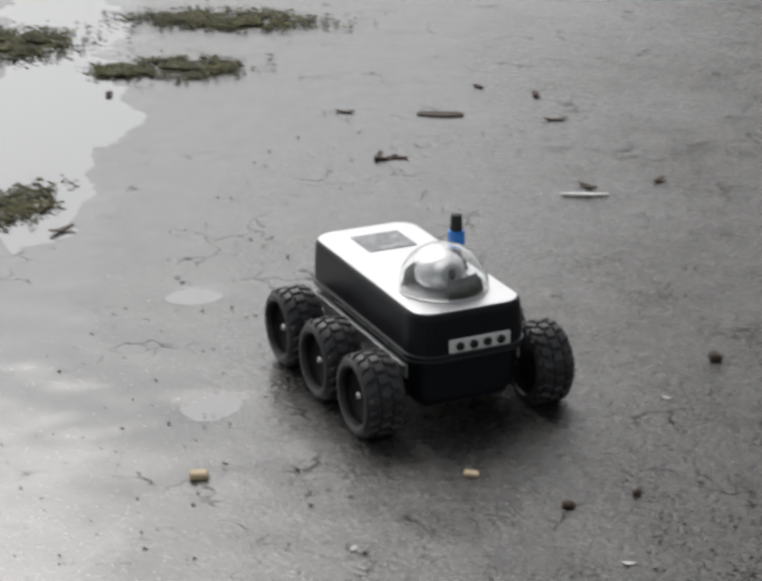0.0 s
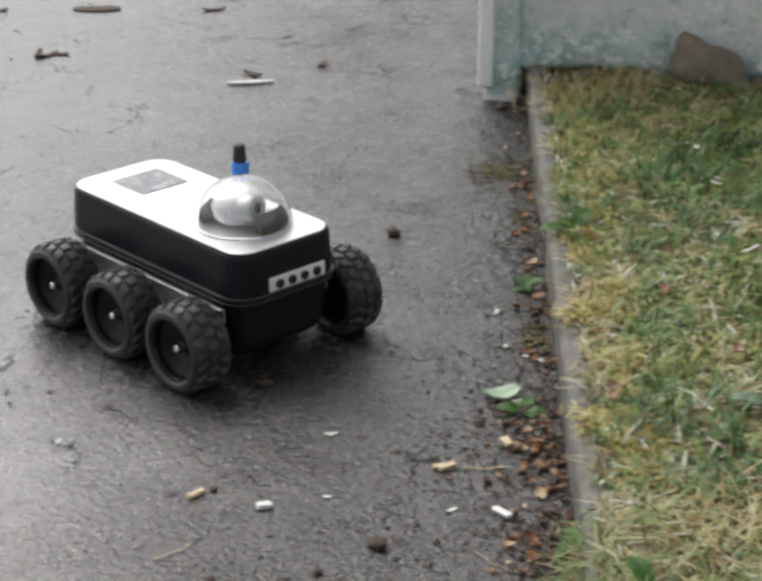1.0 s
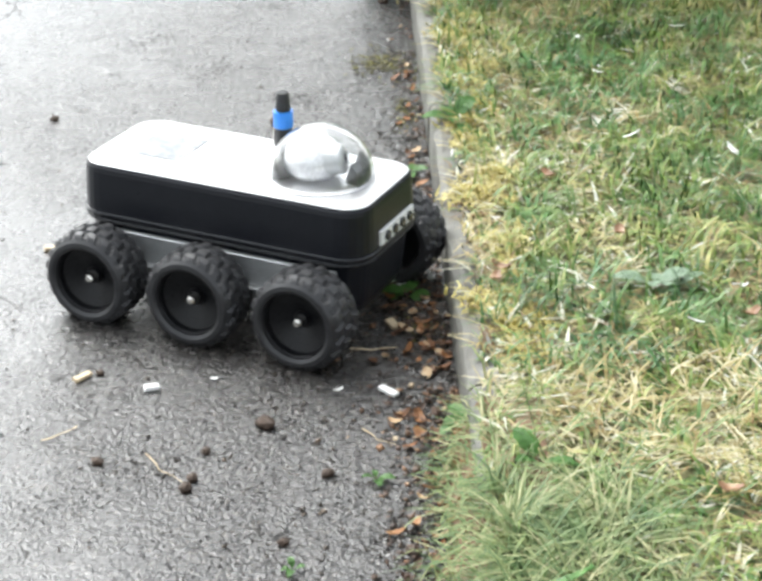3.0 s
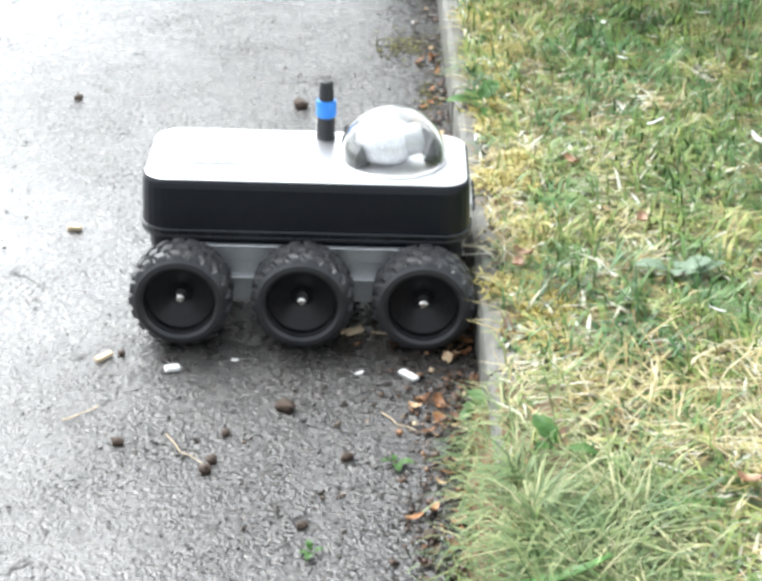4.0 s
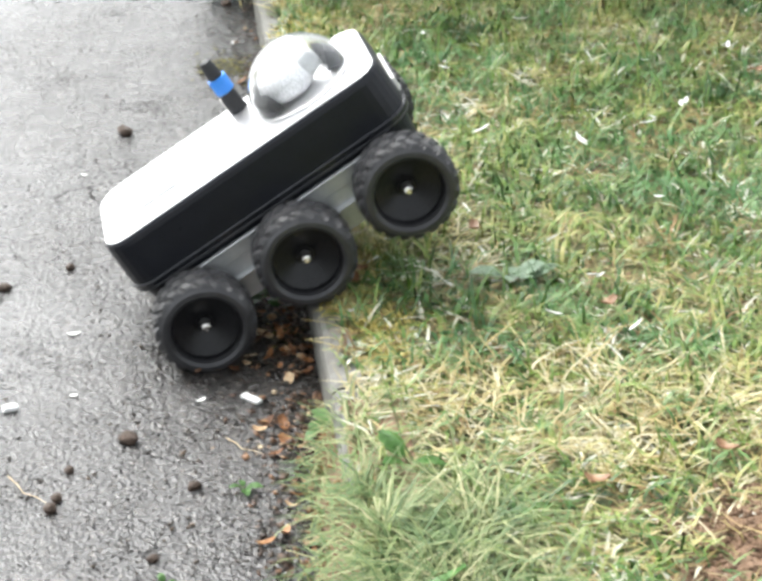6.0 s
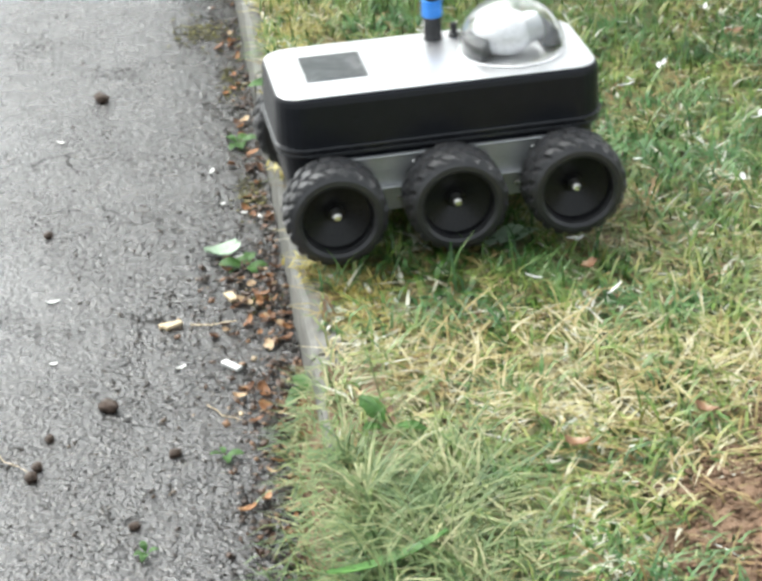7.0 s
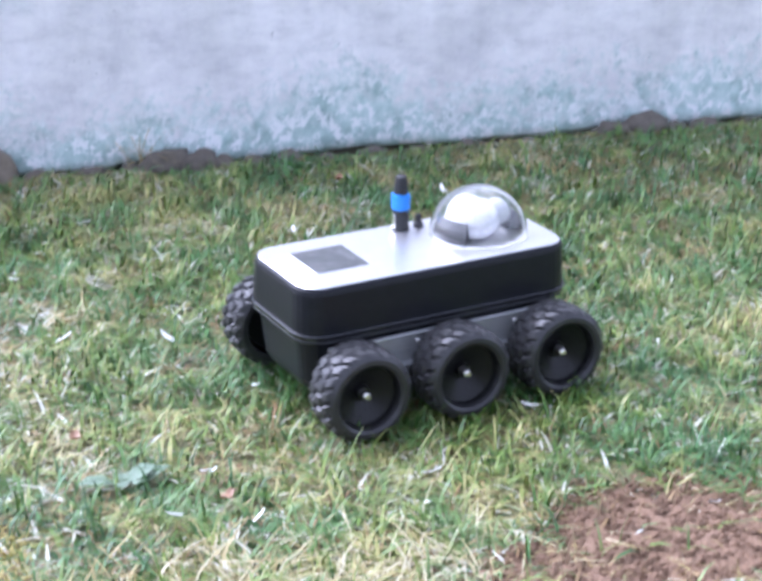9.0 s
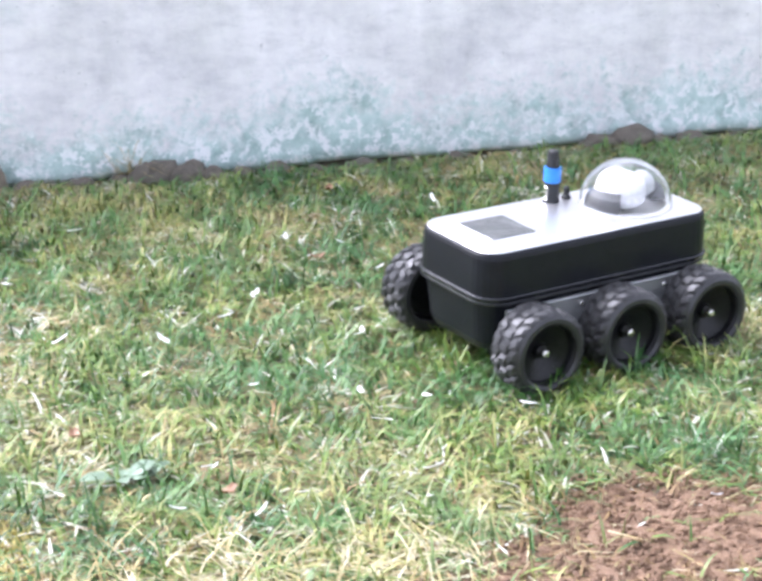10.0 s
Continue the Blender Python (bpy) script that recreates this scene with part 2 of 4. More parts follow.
TUFT_BLADE = island_material("pale_tuft_grass", ((0.0, (0.038, 0.085, 0.018)), (0.45, (0.095, 0.152, 0.040)), (0.75, (0.195, 0.230, 0.085)), (1.0, (0.380, 0.365, 0.195))))
BROWN_LEAF = island_material("brown_leaf_litter", ((0.0, (0.018, 0.011, 0.007)), (0.5, (0.070, 0.036, 0.019)), (0.8, (0.20, 0.098, 0.042)), (1.0, (0.44, 0.35, 0.23))), 0.5, 0.25)
GRIT = island_material("dark_grit", ((0.0, (0.012, 0.010, 0.008)), (0.7, (0.045, 0.032, 0.022)), (1.0, (0.10, 0.07, 0.045))), 0.6)
PALE_BIT = textured("pale_wood_chip", ((0.3, (0.42, 0.31, 0.18)), (0.6, (0.64, 0.53, 0.36)), (0.8, (0.76, 0.70, 0.58))), 60.0, (0.5, 0.8), 0.3, 0.001)
DARK_CONE = textured("dark_seed_husk", ((0.3, (0.022, 0.015, 0.010)), (0.7, (0.085, 0.052, 0.034))), 120.0, (0.6, 0.9), 0.8, 0.002)
WEED = textured("fresh_weed_leaf", ((0.3, (0.04, 0.12, 0.02)), (0.6, (0.09, 0.22, 0.04)), (0.8, (0.16, 0.30, 0.07))), 60.0, (0.35, 0.6), 0.3, 0.001)
PALE_LEAF = textured("pale_green_leaf", ((0.3, (0.20, 0.30, 0.19)), (0.7, (0.38, 0.48, 0.36))), 60.0, (0.35, 0.6), 0.3, 0.001)
YELLOW_MOSS = island_material("yellow_moss", ((0.0, (0.26, 0.22, 0.05)), (0.5, (0.42, 0.36, 0.11)), (1.0, (0.58, 0.52, 0.25))), 0.8)

def single_material(name, stops, rough=0.55):
    """Each object takes its own colour from the stops, with a blotchy grain."""
    m = shader(name, (0.2, 0.1, 0.05), rough, spec=0.3)
    info = node(m, "ShaderNodeObjectInfo")
    grain = sums(m, "MULTIPLY", sums(m, "SUBTRACT", noise_tex(m, 160.0, 3.0), 0.5), 0.8)
    out(m, "Base Color", ramp(m, sums(m, "ADD", info.outputs["Random"], grain), stops))
    relief(m, noise_tex(m, 200.0, 3.0), 0.4, 0.001)
    return m


RUST_LEAF = single_material("rust_leaf", ((0.0, (0.04, 0.020, 0.010)), (0.45, (0.13, 0.056, 0.023)), (0.78, (0.29, 0.135, 0.052)), (1.0, (0.45, 0.34, 0.21))))
# olive of the road's moss, also used for a dark tree reflection
MOSS_AND_REFLECTION = island_material("olive_moss_and_reflection", ((0.0, (0.030, 0.030, 0.008)), (0.6, (0.07, 0.07, 0.018)), (1.0, (0.13, 0.12, 0.04))), 0.7)
GUTTER_MOSS = island_material("gutter_moss", ((0.0, (0.06, 0.055, 0.012)), (0.6, (0.14, 0.13, 0.03)), (1.0, (0.24, 0.22, 0.07))), 0.7)
WATER = shader("puddle_water", (0.10, 0.10, 0.095), 0.03, spec=1.0)
WATER.node_tree.nodes["Principled BSDF"].inputs["Coat Weight"].default_value = 1.0
WATER.node_tree.nodes["Principled BSDF"].inputs["Coat IOR"].default_value = 2.1
WATER.node_tree.nodes["Principled BSDF"].inputs["Coat Roughness"].default_value = 0.05
PETAL = textured("white_petal", ((0.3, (0.58, 0.58, 0.55)), (0.7, (0.74, 0.74, 0.71))), 90.0, (0.5, 0.7), 0.2, 0.0006)
EDGE = textured("polished_black_edge", ((0.3, (0.010, 0.011, 0.013)), (0.7, (0.018, 0.019, 0.022))), 40.0, (0.16, 0.26), 0.05, 0.0004)
CASE = textured("satin_black_plastic", ((0.3, (0.006, 0.0068, 0.0095)), (0.7, (0.011, 0.0122, 0.016))), 40.0, (0.26, 0.40), 0.08, 0.0006)
RUBBER = textured("black_tyre_rubber", ((0.3, (0.014, 0.014, 0.015)), (0.7, (0.034, 0.034, 0.036))), 60.0, (0.27, 0.46), 0.25, 0.001)
RIM = textured("matt_black_wheel_rim", ((0.3, (0.005, 0.005, 0.006)), (0.7, (0.009, 0.009, 0.010))), 60.0, (0.24, 0.36), 0.05, 0.0006)
PLATE = textured("satin_aluminium_plate", ((0.3, (0.66, 0.66, 0.67)), (0.7, (0.74, 0.74, 0.75))), 26.0, (0.26, 0.38), 0.04, 0.0004, metal=0.85)
STEEL = textured("grey_sheet_metal", ((0.3, (0.36, 0.37, 0.37)), (0.7, (0.52, 0.53, 0.53))), 40.0, (0.30, 0.5), 0.15, 0.0006, metal=0.6)
BOLT = shader("bright_zinc_bolt", (0.75, 0.73, 0.68), 0.25, 1.0)
BLUE = textured("bright_blue_plastic", ((0.3, (0.030, 0.20, 0.66)), (0.7, (0.045, 0.27, 0.80))), 90.0, (0.3, 0.45), 0.1, 0.0004)
WHITE = textured("white_plastic", ((0.3, (0.66, 0.66, 0.64)), (0.7, (0.78, 0.78, 0.76))), 60.0, (0.35, 0.5), 0.1, 0.0004)
LENS = shader("dark_led_lens", (0.02, 0.02, 0.022), 0.12)
SILVER = textured("silver_camera_housing", ((0.3, (0.62, 0.62, 0.63)), (0.7, (0.76, 0.76, 0.77))), 50.0, (0.20, 0.34), 0.05, 0.0004, metal=0.3)
CHARCOAL = textured("charcoal_rubber", ((0.3, (0.010, 0.011, 0.012)), (0.7, (0.024, 0.025, 0.027))), 70.0, (0.45, 0.65), 0.15, 0.0006)
SCREEN = textured("grey_display_glass", ((0.38, (0.21, 0.215, 0.22)), (0.52, (0.30, 0.305, 0.31)), (0.68, (0.56, 0.565, 0.57))), 45.0, (0.06, 0.18), 0.03, 0.0003, metal=0.85)
DOME = shader("clear_acrylic_dome", (0.97, 0.98, 0.98), 0.03)
DOME.node_tree.nodes["Principled BSDF"].inputs["Transmission Weight"].default_value = 1.0
DOME.node_tree.nodes["Principled BSDF"].inputs["IOR"].default_value = 1.49

for dull in (CASE, RIM):
    dull.node_tree.nodes["Principled BSDF"].inputs["Specular IOR Level"].default_value = 0.26


# ---- building helpers ----
def part(name, bm, material, parent=None, label="", smooth=False):
    me = bpy.data.meshes.new(name)
    if smooth:
        for f in bm.faces:
            f.smooth = True
    bm.to_mesh(me)
    bm.free()
    me.materials.append(material)
    ob = new(name, me)
    if parent is not None:
        ob.parent = parent
    if label:
        tagged(ob, label)
    return ob


def bulk(name, verts, faces, material):
    """One mesh out of arrays: verts (n, 3), faces (m, 3 or 4)."""
    me = bpy.data.meshes.new(name)
    v, f = np.asarray(verts, dtype=np.float32), np.asarray(faces, dtype=np.int32)
    k = f.shape[1]
    me.vertices.add(len(v))
    me.vertices.foreach_set("co", v.ravel())
    me.loops.add(f.size)
    me.loops.foreach_set("vertex_index", f.ravel())
    me.polygons.add(len(f))
    me.polygons.foreach_set("loop_start", np.arange(0, f.size, k, dtype=np.int32))
    me.update(calc_edges=True)
    me.validate()
    me.materials.append(material)
    return new(name, me)


def bevelled_box(bm, size, at, bevel=0.002, segments=2, m=None):
    made = bmesh.ops.create_cube(bm, size=1.0, matrix=(m or Matrix()) @ Matrix.Translation(at) @ Matrix.Diagonal((*size, 1)))
    vs = made["verts"]
    es = list({e for v in vs for e in v.link_edges})
    if bevel:
        bmesh.ops.bevel(bm, geom=es, offset=bevel, segments=segments, affect="EDGES", profile=0.5)
    return bm


def rounded_outline(length, width, radius, steps=6):
    pts = []
    for cx, cy, a0 in ((length / 2 - radius, width / 2 - radius, 0), (-length / 2 + radius, width / 2 - radius, 90), (-length / 2 + radius, -width / 2 + radius, 180), (length / 2 - radius, -width / 2 + radius, 270)):
        for i in range(steps + 1):
            a = radians(a0 + 90 * i / steps)
            pts.append((cx + radius * math.cos(a), cy + radius * math.sin(a)))
    return pts


def loft(levels, cap_bottom=True, cap_top=True):
    """Rounded-rectangle rings (length, width, radius, z), joined from ring to ring."""
    bm = bmesh.new()
    rings = [[bm.verts.new((x, y, z)) for x, y in rounded_outline(l, w, r)] for l, w, r, z in levels]
    n = len(rings[0])
    for a, b in zip(rings, rings[1:]):
        for i in range(n):
            bm.faces.new((a[i], a[(i + 1) % n], b[(i + 1) % n], b[i]))
    if cap_bottom:
        bm.faces.new(rings[0][::-1])
    if cap_top:
        bm.faces.new(rings[-1])
    return bm


def lathe(profile, steps=32, axis="Z", close=False):
    """Turns (radius, height) pairs round the axis."""
    bm = bmesh.new()
    rings = []
    for r, h in profile:
        ring = []
        for i in range(steps):
            a = 2 * math.pi * i / steps
            p = (r * math.cos(a), r * math.sin(a), h)
            ring.append(bm.verts.new(p if axis == "Z" else (p[0], p[2], p[1])))
        rings.append(ring)
    pairs = list(zip(rings, rings[1:])) + ([(rings[-1], rings[0])] if close else [])
    for a, b in pairs:
        for i in range(steps):
            bm.faces.new((a[i], a[(i + 1) % steps], b[(i + 1) % steps], b[i]))
    if not close:
        for ring in (rings[0], rings[-1]):
            if (ring[0].co - ring[steps // 2].co).length > 1e-5:
                bm.faces.new(ring)
    bmesh.ops.remove_doubles(bm, verts=bm.verts, dist=1e-6)
    bmesh.ops.recalc_face_normals(bm, faces=bm.faces)
    return bm


# ---- the setting ----
LAWN = 0.072          # height of the lawn's soil over the road
WALL_Y, WALL_SLOPE = 1.622, -0.143


def lawn_height(x, y):
    h = LAWN + 0.010 * noise.noise((x * 2.3, y * 2.3, 0.0)) + 0.006 * noise.noise((x * 9, y * 9, 3.0))
    if x > 0.040:
        h -= 0.026 * max(0.0, 1 - max(0.0, WALL_Y + WALL_SLOPE * x - y) / 0.055)
        return h - 0.006 * max(0.0, 1 - x / 0.12)
    return 0.075 if y > -0.13 else bank_height(x, y)


def bank_height(x, y):
    """Soil that has grown over the near end of the kerb and slopes to the road."""
    foot = -0.035 + 0.02 * noise.noise((0.0, y * 9, 2.0))
    k = min(1.0, max(0.0, (x - foot) / 0.055))
    cover = min(1.0, max(0.0, (-0.10 - y) / 0.05))
    return (0.083 * k * k * (3 - 2 * k) + 0.004 * noise.noise((x * 30, y * 30, 1.0))) * cover - 0.02 * (1 - cover) - 0.003


def bareness(x, y):
    """Above 0 where the soil shows: worn hollows in the lawn."""
    e = 0.38 * noise.noise((x * 7, y * 7, 11.0)) + 0.24 * noise.noise((x * 22, y * 22, 12.0)) + 0.16 * noise.noise((x * 60, y * 60, 13.0))
    a = 1 - math.hypot((x - 0.82) / 0.18, (y + 0.25) / 0.14)
    b = 1 - math.hypot((x - 0.62) / 0.30, (y + 0.53) / 0.26)
    return max(a, b) + e


def bare(x, y):
    return bareness(x, y) > 0


def hollow_height(x, y):
    return lawn_height(x, y) + min(0.003, 0.012 * bareness(x, y)) + 0.004 * noise.noise((x * 40, y * 40, 2.0)) + 0.003 * noise.noise((x * 95, y * 95, 4.0))


def grid_sheet(name, xs, ys, height, material):
    verts = [(x, y, height(x, y)) for y in ys for x in xs]
    n = len(xs)
    faces = [(j * n + i, j * n + i + 1, (j + 1) * n + i + 1, (j + 1) * n + i) for j in range(len(ys) - 1) for i in range(n - 1)]
    ob = bulk(name, verts, faces, material)
    ob.data.polygons.foreach_set("use_smooth", [True] * len(faces))
    return ob


def road_height(x, y):
    h = 0.0022 * noise.noise((x * 1.1, y * 1.1, 7.0)) * min(1, abs(x) * 2) + 0.0012 * noise.noise((x * 11, y * 11, 1.0)) + 0.0006 * noise.noise((x * 30, y * 30, 2.0))
    off = x + 1.13 + 0.36 * y + 0.10 * noise.noise((x * 3, y * 3, 5.0))
    h -= 0.0050 * math.exp(-(off / 0.165) ** 2) * min(1.0, max(0.0, (y - 0.95) / 0.4))
    for px, py, r in ((-0.98, 0.567, 0.055), (-1.16, 1.03, 0.05)):
        h -= 0.0045 * math.exp(-((x - px) ** 2 + (y - py) ** 2) / r ** 2)
    return h


def ground():
    bm = bmesh.new()
    bmesh.ops.create_grid(bm, x_segments=24, y_segments=24, size=400)
    bmesh.ops.translate(bm, verts=bm.verts, vec=(0, 0, -0.05))
    tagged(part("ground", bm, FIELD), "plain dull green ground reaching the horizon", "ground", kind="structure")
    xs = list(np.linspace(-9, -3.1, 18)) + list(np.linspace(-3.0, -0.001, 160))
    ys = list(np.linspace(-7, -0.9, 12)) + list(np.linspace(-0.8, 4.5, 260)) + list(np.linspace(4.8, 16, 14))
    road = grid_sheet("road", xs, ys, road_height, ASPHALT)
    tagged(road, "wet dark grey asphalt road with fine cracks and puddles", "road", kind="structure")
    xs = list(np.linspace(0.041, 2.4, 90)) + list(np.linspace(2.5, 9, 14))
    ys = list(np.linspace(-7, -1.0, 12)) + list(np.linspace(-0.9, 1.9, 110)) + list(np.linspace(2.1, 16, 14))
    lawn = grid_sheet("lawn_ground", xs, ys, lawn_height, THATCH)
    tagged(lawn, "matted dead thatch and soil under the lawn", "soil", kind="structure")
    hollow = grid_sheet("bare_soil", list(np.linspace(0.28, 1.02, 130)), list(np.linspace(-0.80, -0.06, 130)), hollow_height, SOIL)
    tagged(hollow, "bare red-brown soil showing in worn lawn hollows", "soil", kind="structure")
    bank = grid_sheet("soil_bank", list(np.linspace(-0.06, 0.075, 24)), list(np.linspace(-0.95, -0.095, 60)), bank_height, SOIL)
    tagged(bank, "crumbly soil bank grown over the kerb's near end", "soil", kind="structure")


def kerb():
    """Concrete edging of long stones; the near part is overgrown."""
    top = new("kerb")
    tagged(top, "weathered grey concrete kerb edging between road and lawn", "kerb", kind="structure")
    y = -0.112 - 0.9
    for k, length in enumerate((0.9, 0.92, 0.915, 0.91, 0.92, 0.9, 0.91)):
        bm = bmesh.new()
        n = 26
        rows = []
        for i in range(n + 1):
            yy = y + 0.003 + (length - 0.006) * i / n
            ring = []
            for x, z in ((0.0, -0.06), (0.0, 0.058), (0.002, 0.067), (0.009, 0.0725), (0.022, 0.074), (0.036, 0.073), (0.043, 0.066), (0.043, -0.06)):
                j = 0.0035 * noise.noise((yy * 14 + k, x * 60, z * 60)) + 0.0015 * noise.noise((yy * 60, x * 200, z * 200))
                ring.append(bm.verts.new((x + j, yy, z + (j if z > 0 else 0))))
            rows.append(ring)
        for a, b in zip(rows, rows[1:]):
            for i in range(7):
                bm.faces.new((a[i], a[i + 1], b[i + 1], b[i]))
        bm.faces.new(rows[0][::-1])
        bm.faces.new(rows[-1])
        bmesh.ops.recalc_face_normals(bm, faces=bm.faces)
        part("kerb_stone", bm, CONCRETE, top, smooth=False)
        y += length


def wall():
    """Rendered garden wall with an uneven lower edge; its road end runs lower and is rounded."""
    top = new("garden_wall")
    tagged(top, "white rendered garden wall, stained green along its base", "wall", kind="structure")
    turn = pose(0, WALL_Y, 0, 0, 0, math.degrees(math.atan(WALL_SLOPE)))
    bm = bmesh.new()
    us = [-0.016 + 0.02 * i for i in range(60)] + [1.2 + 0.06 * i for i in range(80)]
    zs = [0.0, 0.012, 0.03, 0.06, 0.1, 0.15, 0.21, 0.3, 0.4, 0.55, 0.8, 1.1]
    front, back = [], []
    for u in us:
        low = 0.063 + 0.012 * noise.noise((u * 5, 0, 0)) + 0.010 * noise.noise((u * 23, 4, 0)) + 0.005 * noise.noise((u * 70, 7, 0))
        f, b = [], []
        for z in zs:
            zz = low + z * (1.1 - low) / 1.1
            bump = 0.006 * noise.noise((u * 3.1, zz * 3.1, 0)) + 0.003 * noise.noise((u * 14, zz * 14, 5))
            f.append(bm.verts.new((u, bump + (0.008 if z == 0 else 0), zz)))
            b.append(bm.verts.new((u, 0.15, zz)))
        front.append(f)
        back.append(b)
    m = len(zs)
    for i in range(len(us) - 1):
        for j in range(m - 1):
            bm.faces.new((front[i][j], front[i + 1][j], front[i + 1][j + 1], front[i][j + 1]))
            bm.faces.new((back[i + 1][j], back[i][j], back[i][j + 1], back[i + 1][j + 1]))
        bm.faces.new((front[i][0], back[i][0], back[i + 1][0], front[i + 1][0]))
        bm.faces.new((front[i][-1], front[i + 1][-1], back[i + 1][-1], back[i][-1]))
    for i in (0, len(us) - 1):
        for j in range(m - 1):
            bm.faces.new((front[i][j], front[i][j + 1], back[i][j + 1], back[i][j]))
    bmesh.ops.recalc_face_normals(bm, faces=bm.faces)
    bm.transform(turn)
    part("render_face", bm, PLASTER, top, smooth=True)
    # the end pier
    bm = bmesh.new()
    rings = []
    for k in range(30):
        z = -0.02 + 1.12 * (k / 29) ** 1.6
        ring = []
        tuck = 0.012 * max(0, 1 - (z + 0.02) / 0.05)
        for x, y in rounded_outline(0.074, 0.17, 0.02, 4):
            j = 0.004 * noise.noise((x * 30, y * 30, z * 9)) + 0.002 * noise.noise((x * 80, y * 80, z * 40))
            s = 1 - tuck * 12 * 0.15
            ring.append(bm.verts.new((x * s - 0.050 + j, y * s + 0.072 + j, z)))
        rings.append(ring)
    n = len(rings[0])
    for a, b in zip(rings, rings[1:]):
        for i in range(n):
            bm.faces.new((a[i], a[(i + 1) % n], b[(i + 1) % n], b[i]))
    bm.faces.new(rings[0][::-1])
    bm.faces.new(rings[-1])
    bm.transform(turn)
    part("end_pier", bm, PLASTER, top, smooth=True)
    # edge of the pier towards the road; its extra white is sky light put into colour
    bm = bmesh.new()
    bevelled_box(bm, (0.030, 0.186, 1.06), (-0.0800, 0.070, 0.56), 0.006, 2)
    bmesh.ops.subdivide_edges(bm, edges=[e for e in bm.edges if e.calc_length() > 0.5], cuts=40)
    for v in bm.verts:
        v.co.x += 0.004 * noise.noise((v.co.y * 20, v.co.z * 18, 4.0))
    bm.transform(turn)
    part("lit_pier_edge", bm, LIT_EDGE_WHITE, top, "pier edge with sky light put into its white colour")
    # rubble footing
    bm = bmesh.new()
    bevelled_box(bm, (5.9, 0.12, 0.16), (2.94, 0.085, 0.015), 0.004)
    bm.transform(turn)
    part("footing", bm, ROCK, top, "dark rubble footing under the render")


def stone(name, at, size, seed, label, material=ROCK, turn=0.0, category="stone", group=""):
    bm = bmesh.new()
    bmesh.ops.create_icosphere(bm, subdivisions=3, radius=1.0)
    for v in bm.verts:
        d = 1 + 0.34 * noise.noise(v.co * 1.2 + Vector((seed, 0, 0))) + 0.22 * noise.noise(v.co * 3.1 + Vector((0, seed, 0)))
        v.co = Vector((v.co.x * size[0], v.co.y * size[1], v.co.z * size[2])) * d
    ob = part(name, bm, material, smooth=True)
    ob.matrix_world = pose(*at, 0, 0, turn)
    return tagged(ob, label, category, group)


def on_wall(u):
    return WALL_Y + WALL_SLOPE * u


# ---- grass ----
def blades(name, count, where, length, width, lean, material, seed, flat=0.0, tufted=0.0, crop=True):
    """where(rng, n) gives n roots; every blade is a tapered, arching strip of three pieces."""
    rng = np.random.default_rng(seed)
    xy = where(rng, count)
    n = len(xy)
    z = np.array([lawn_height(x, y) for x, y in xy])
    L = rng.uniform(*length, n)
    W = rng.uniform(*width, n)
    a = rng.uniform(0, 2 * np.pi, n)
    if crop:
        L = L * np.clip(0.22 + 0.40 * np.maximum(0, 1 - xy[:, 0] / 0.6) + 4.5 * (WALL_Y + WALL_SLOPE * xy[:, 0] - xy[:, 1]), 0.22, 1.0)
    if tufted:
        # neighbours lean the same way and reach alike
        turn = np.array([2.2 * math.pi * noise.noise((x * 16, y * 16, 41.0)) + 1.2 * math.pi * noise.noise((x * 45, y * 45, 43.0)) for x, y in xy])
        a = np.where(rng.uniform(0, 1, n) < tufted, turn + rng.normal(0, 0.45, n), a)
        L = L * np.array([1.0 + 0.55 * noise.noise((x * 20, y * 20, 47.0)) for x, y in xy])
    tilt = np.radians(rng.uniform(*lean, n))
    curl = np.radians(rng.uniform(10, 55, n) + 35 * (rng.uniform(0, 1, n) < 0.25))
    d = np.stack([np.cos(a), np.sin(a), 0 * a], 1)
    s = np.stack([-np.sin(a), np.cos(a), 0 * a], 1)
    p = np.stack([xy[:, 0], xy[:, 1], z - 0.003], 1)
    verts = []
    for k in range(4):
        w = W * (1.0, 0.85, 0.6, 0.12)[k] / 2
        verts += [p - s * w[:, None], p + s * w[:, None]]
        t = np.minimum(tilt + curl * k, np.radians(100 - 14 * flat))
        p = p + (d * np.sin(t)[:, None] + np.array([0, 0, 1]) * np.cos(t)[:, None]) * (L / 3)[:, None]
        p[:, 2] = np.maximum(p[:, 2], z + 0.002)
    V = np.stack(verts, 1).reshape(-1, 3)
    base = (np.arange(n) * 8)[:, None]
    F = np.concatenate([base + np.array([[0, 1, 3, 2]]), base + np.array([[2, 3, 5, 4]]), base + np.array([[4, 5, 7, 6]])], 1).reshape(-1, 4)
    return bulk(name, V, F, material)


def patch(x, y, scale, seed):
    return noise.noise((x * scale, y * scale, seed)) * 0.5 + 0.5


def scatter(area, keep):
    def where(rng, n):
        x0, x1, y0, y1 = area
        pts = np.stack([rng.uniform(x0, x1, n), rng.uniform(y0, y1, n)], 1)
        roll = rng.uniform(0, 1, n)
        return np.array([p for p, r in zip(pts, roll) if p[1] < on_wall(p[0]) - 0.004 and r < keep(p[0], p[1]) * min(1.0, 0.06 + (on_wall(p[0]) - p[1]) * 9)])
    return where


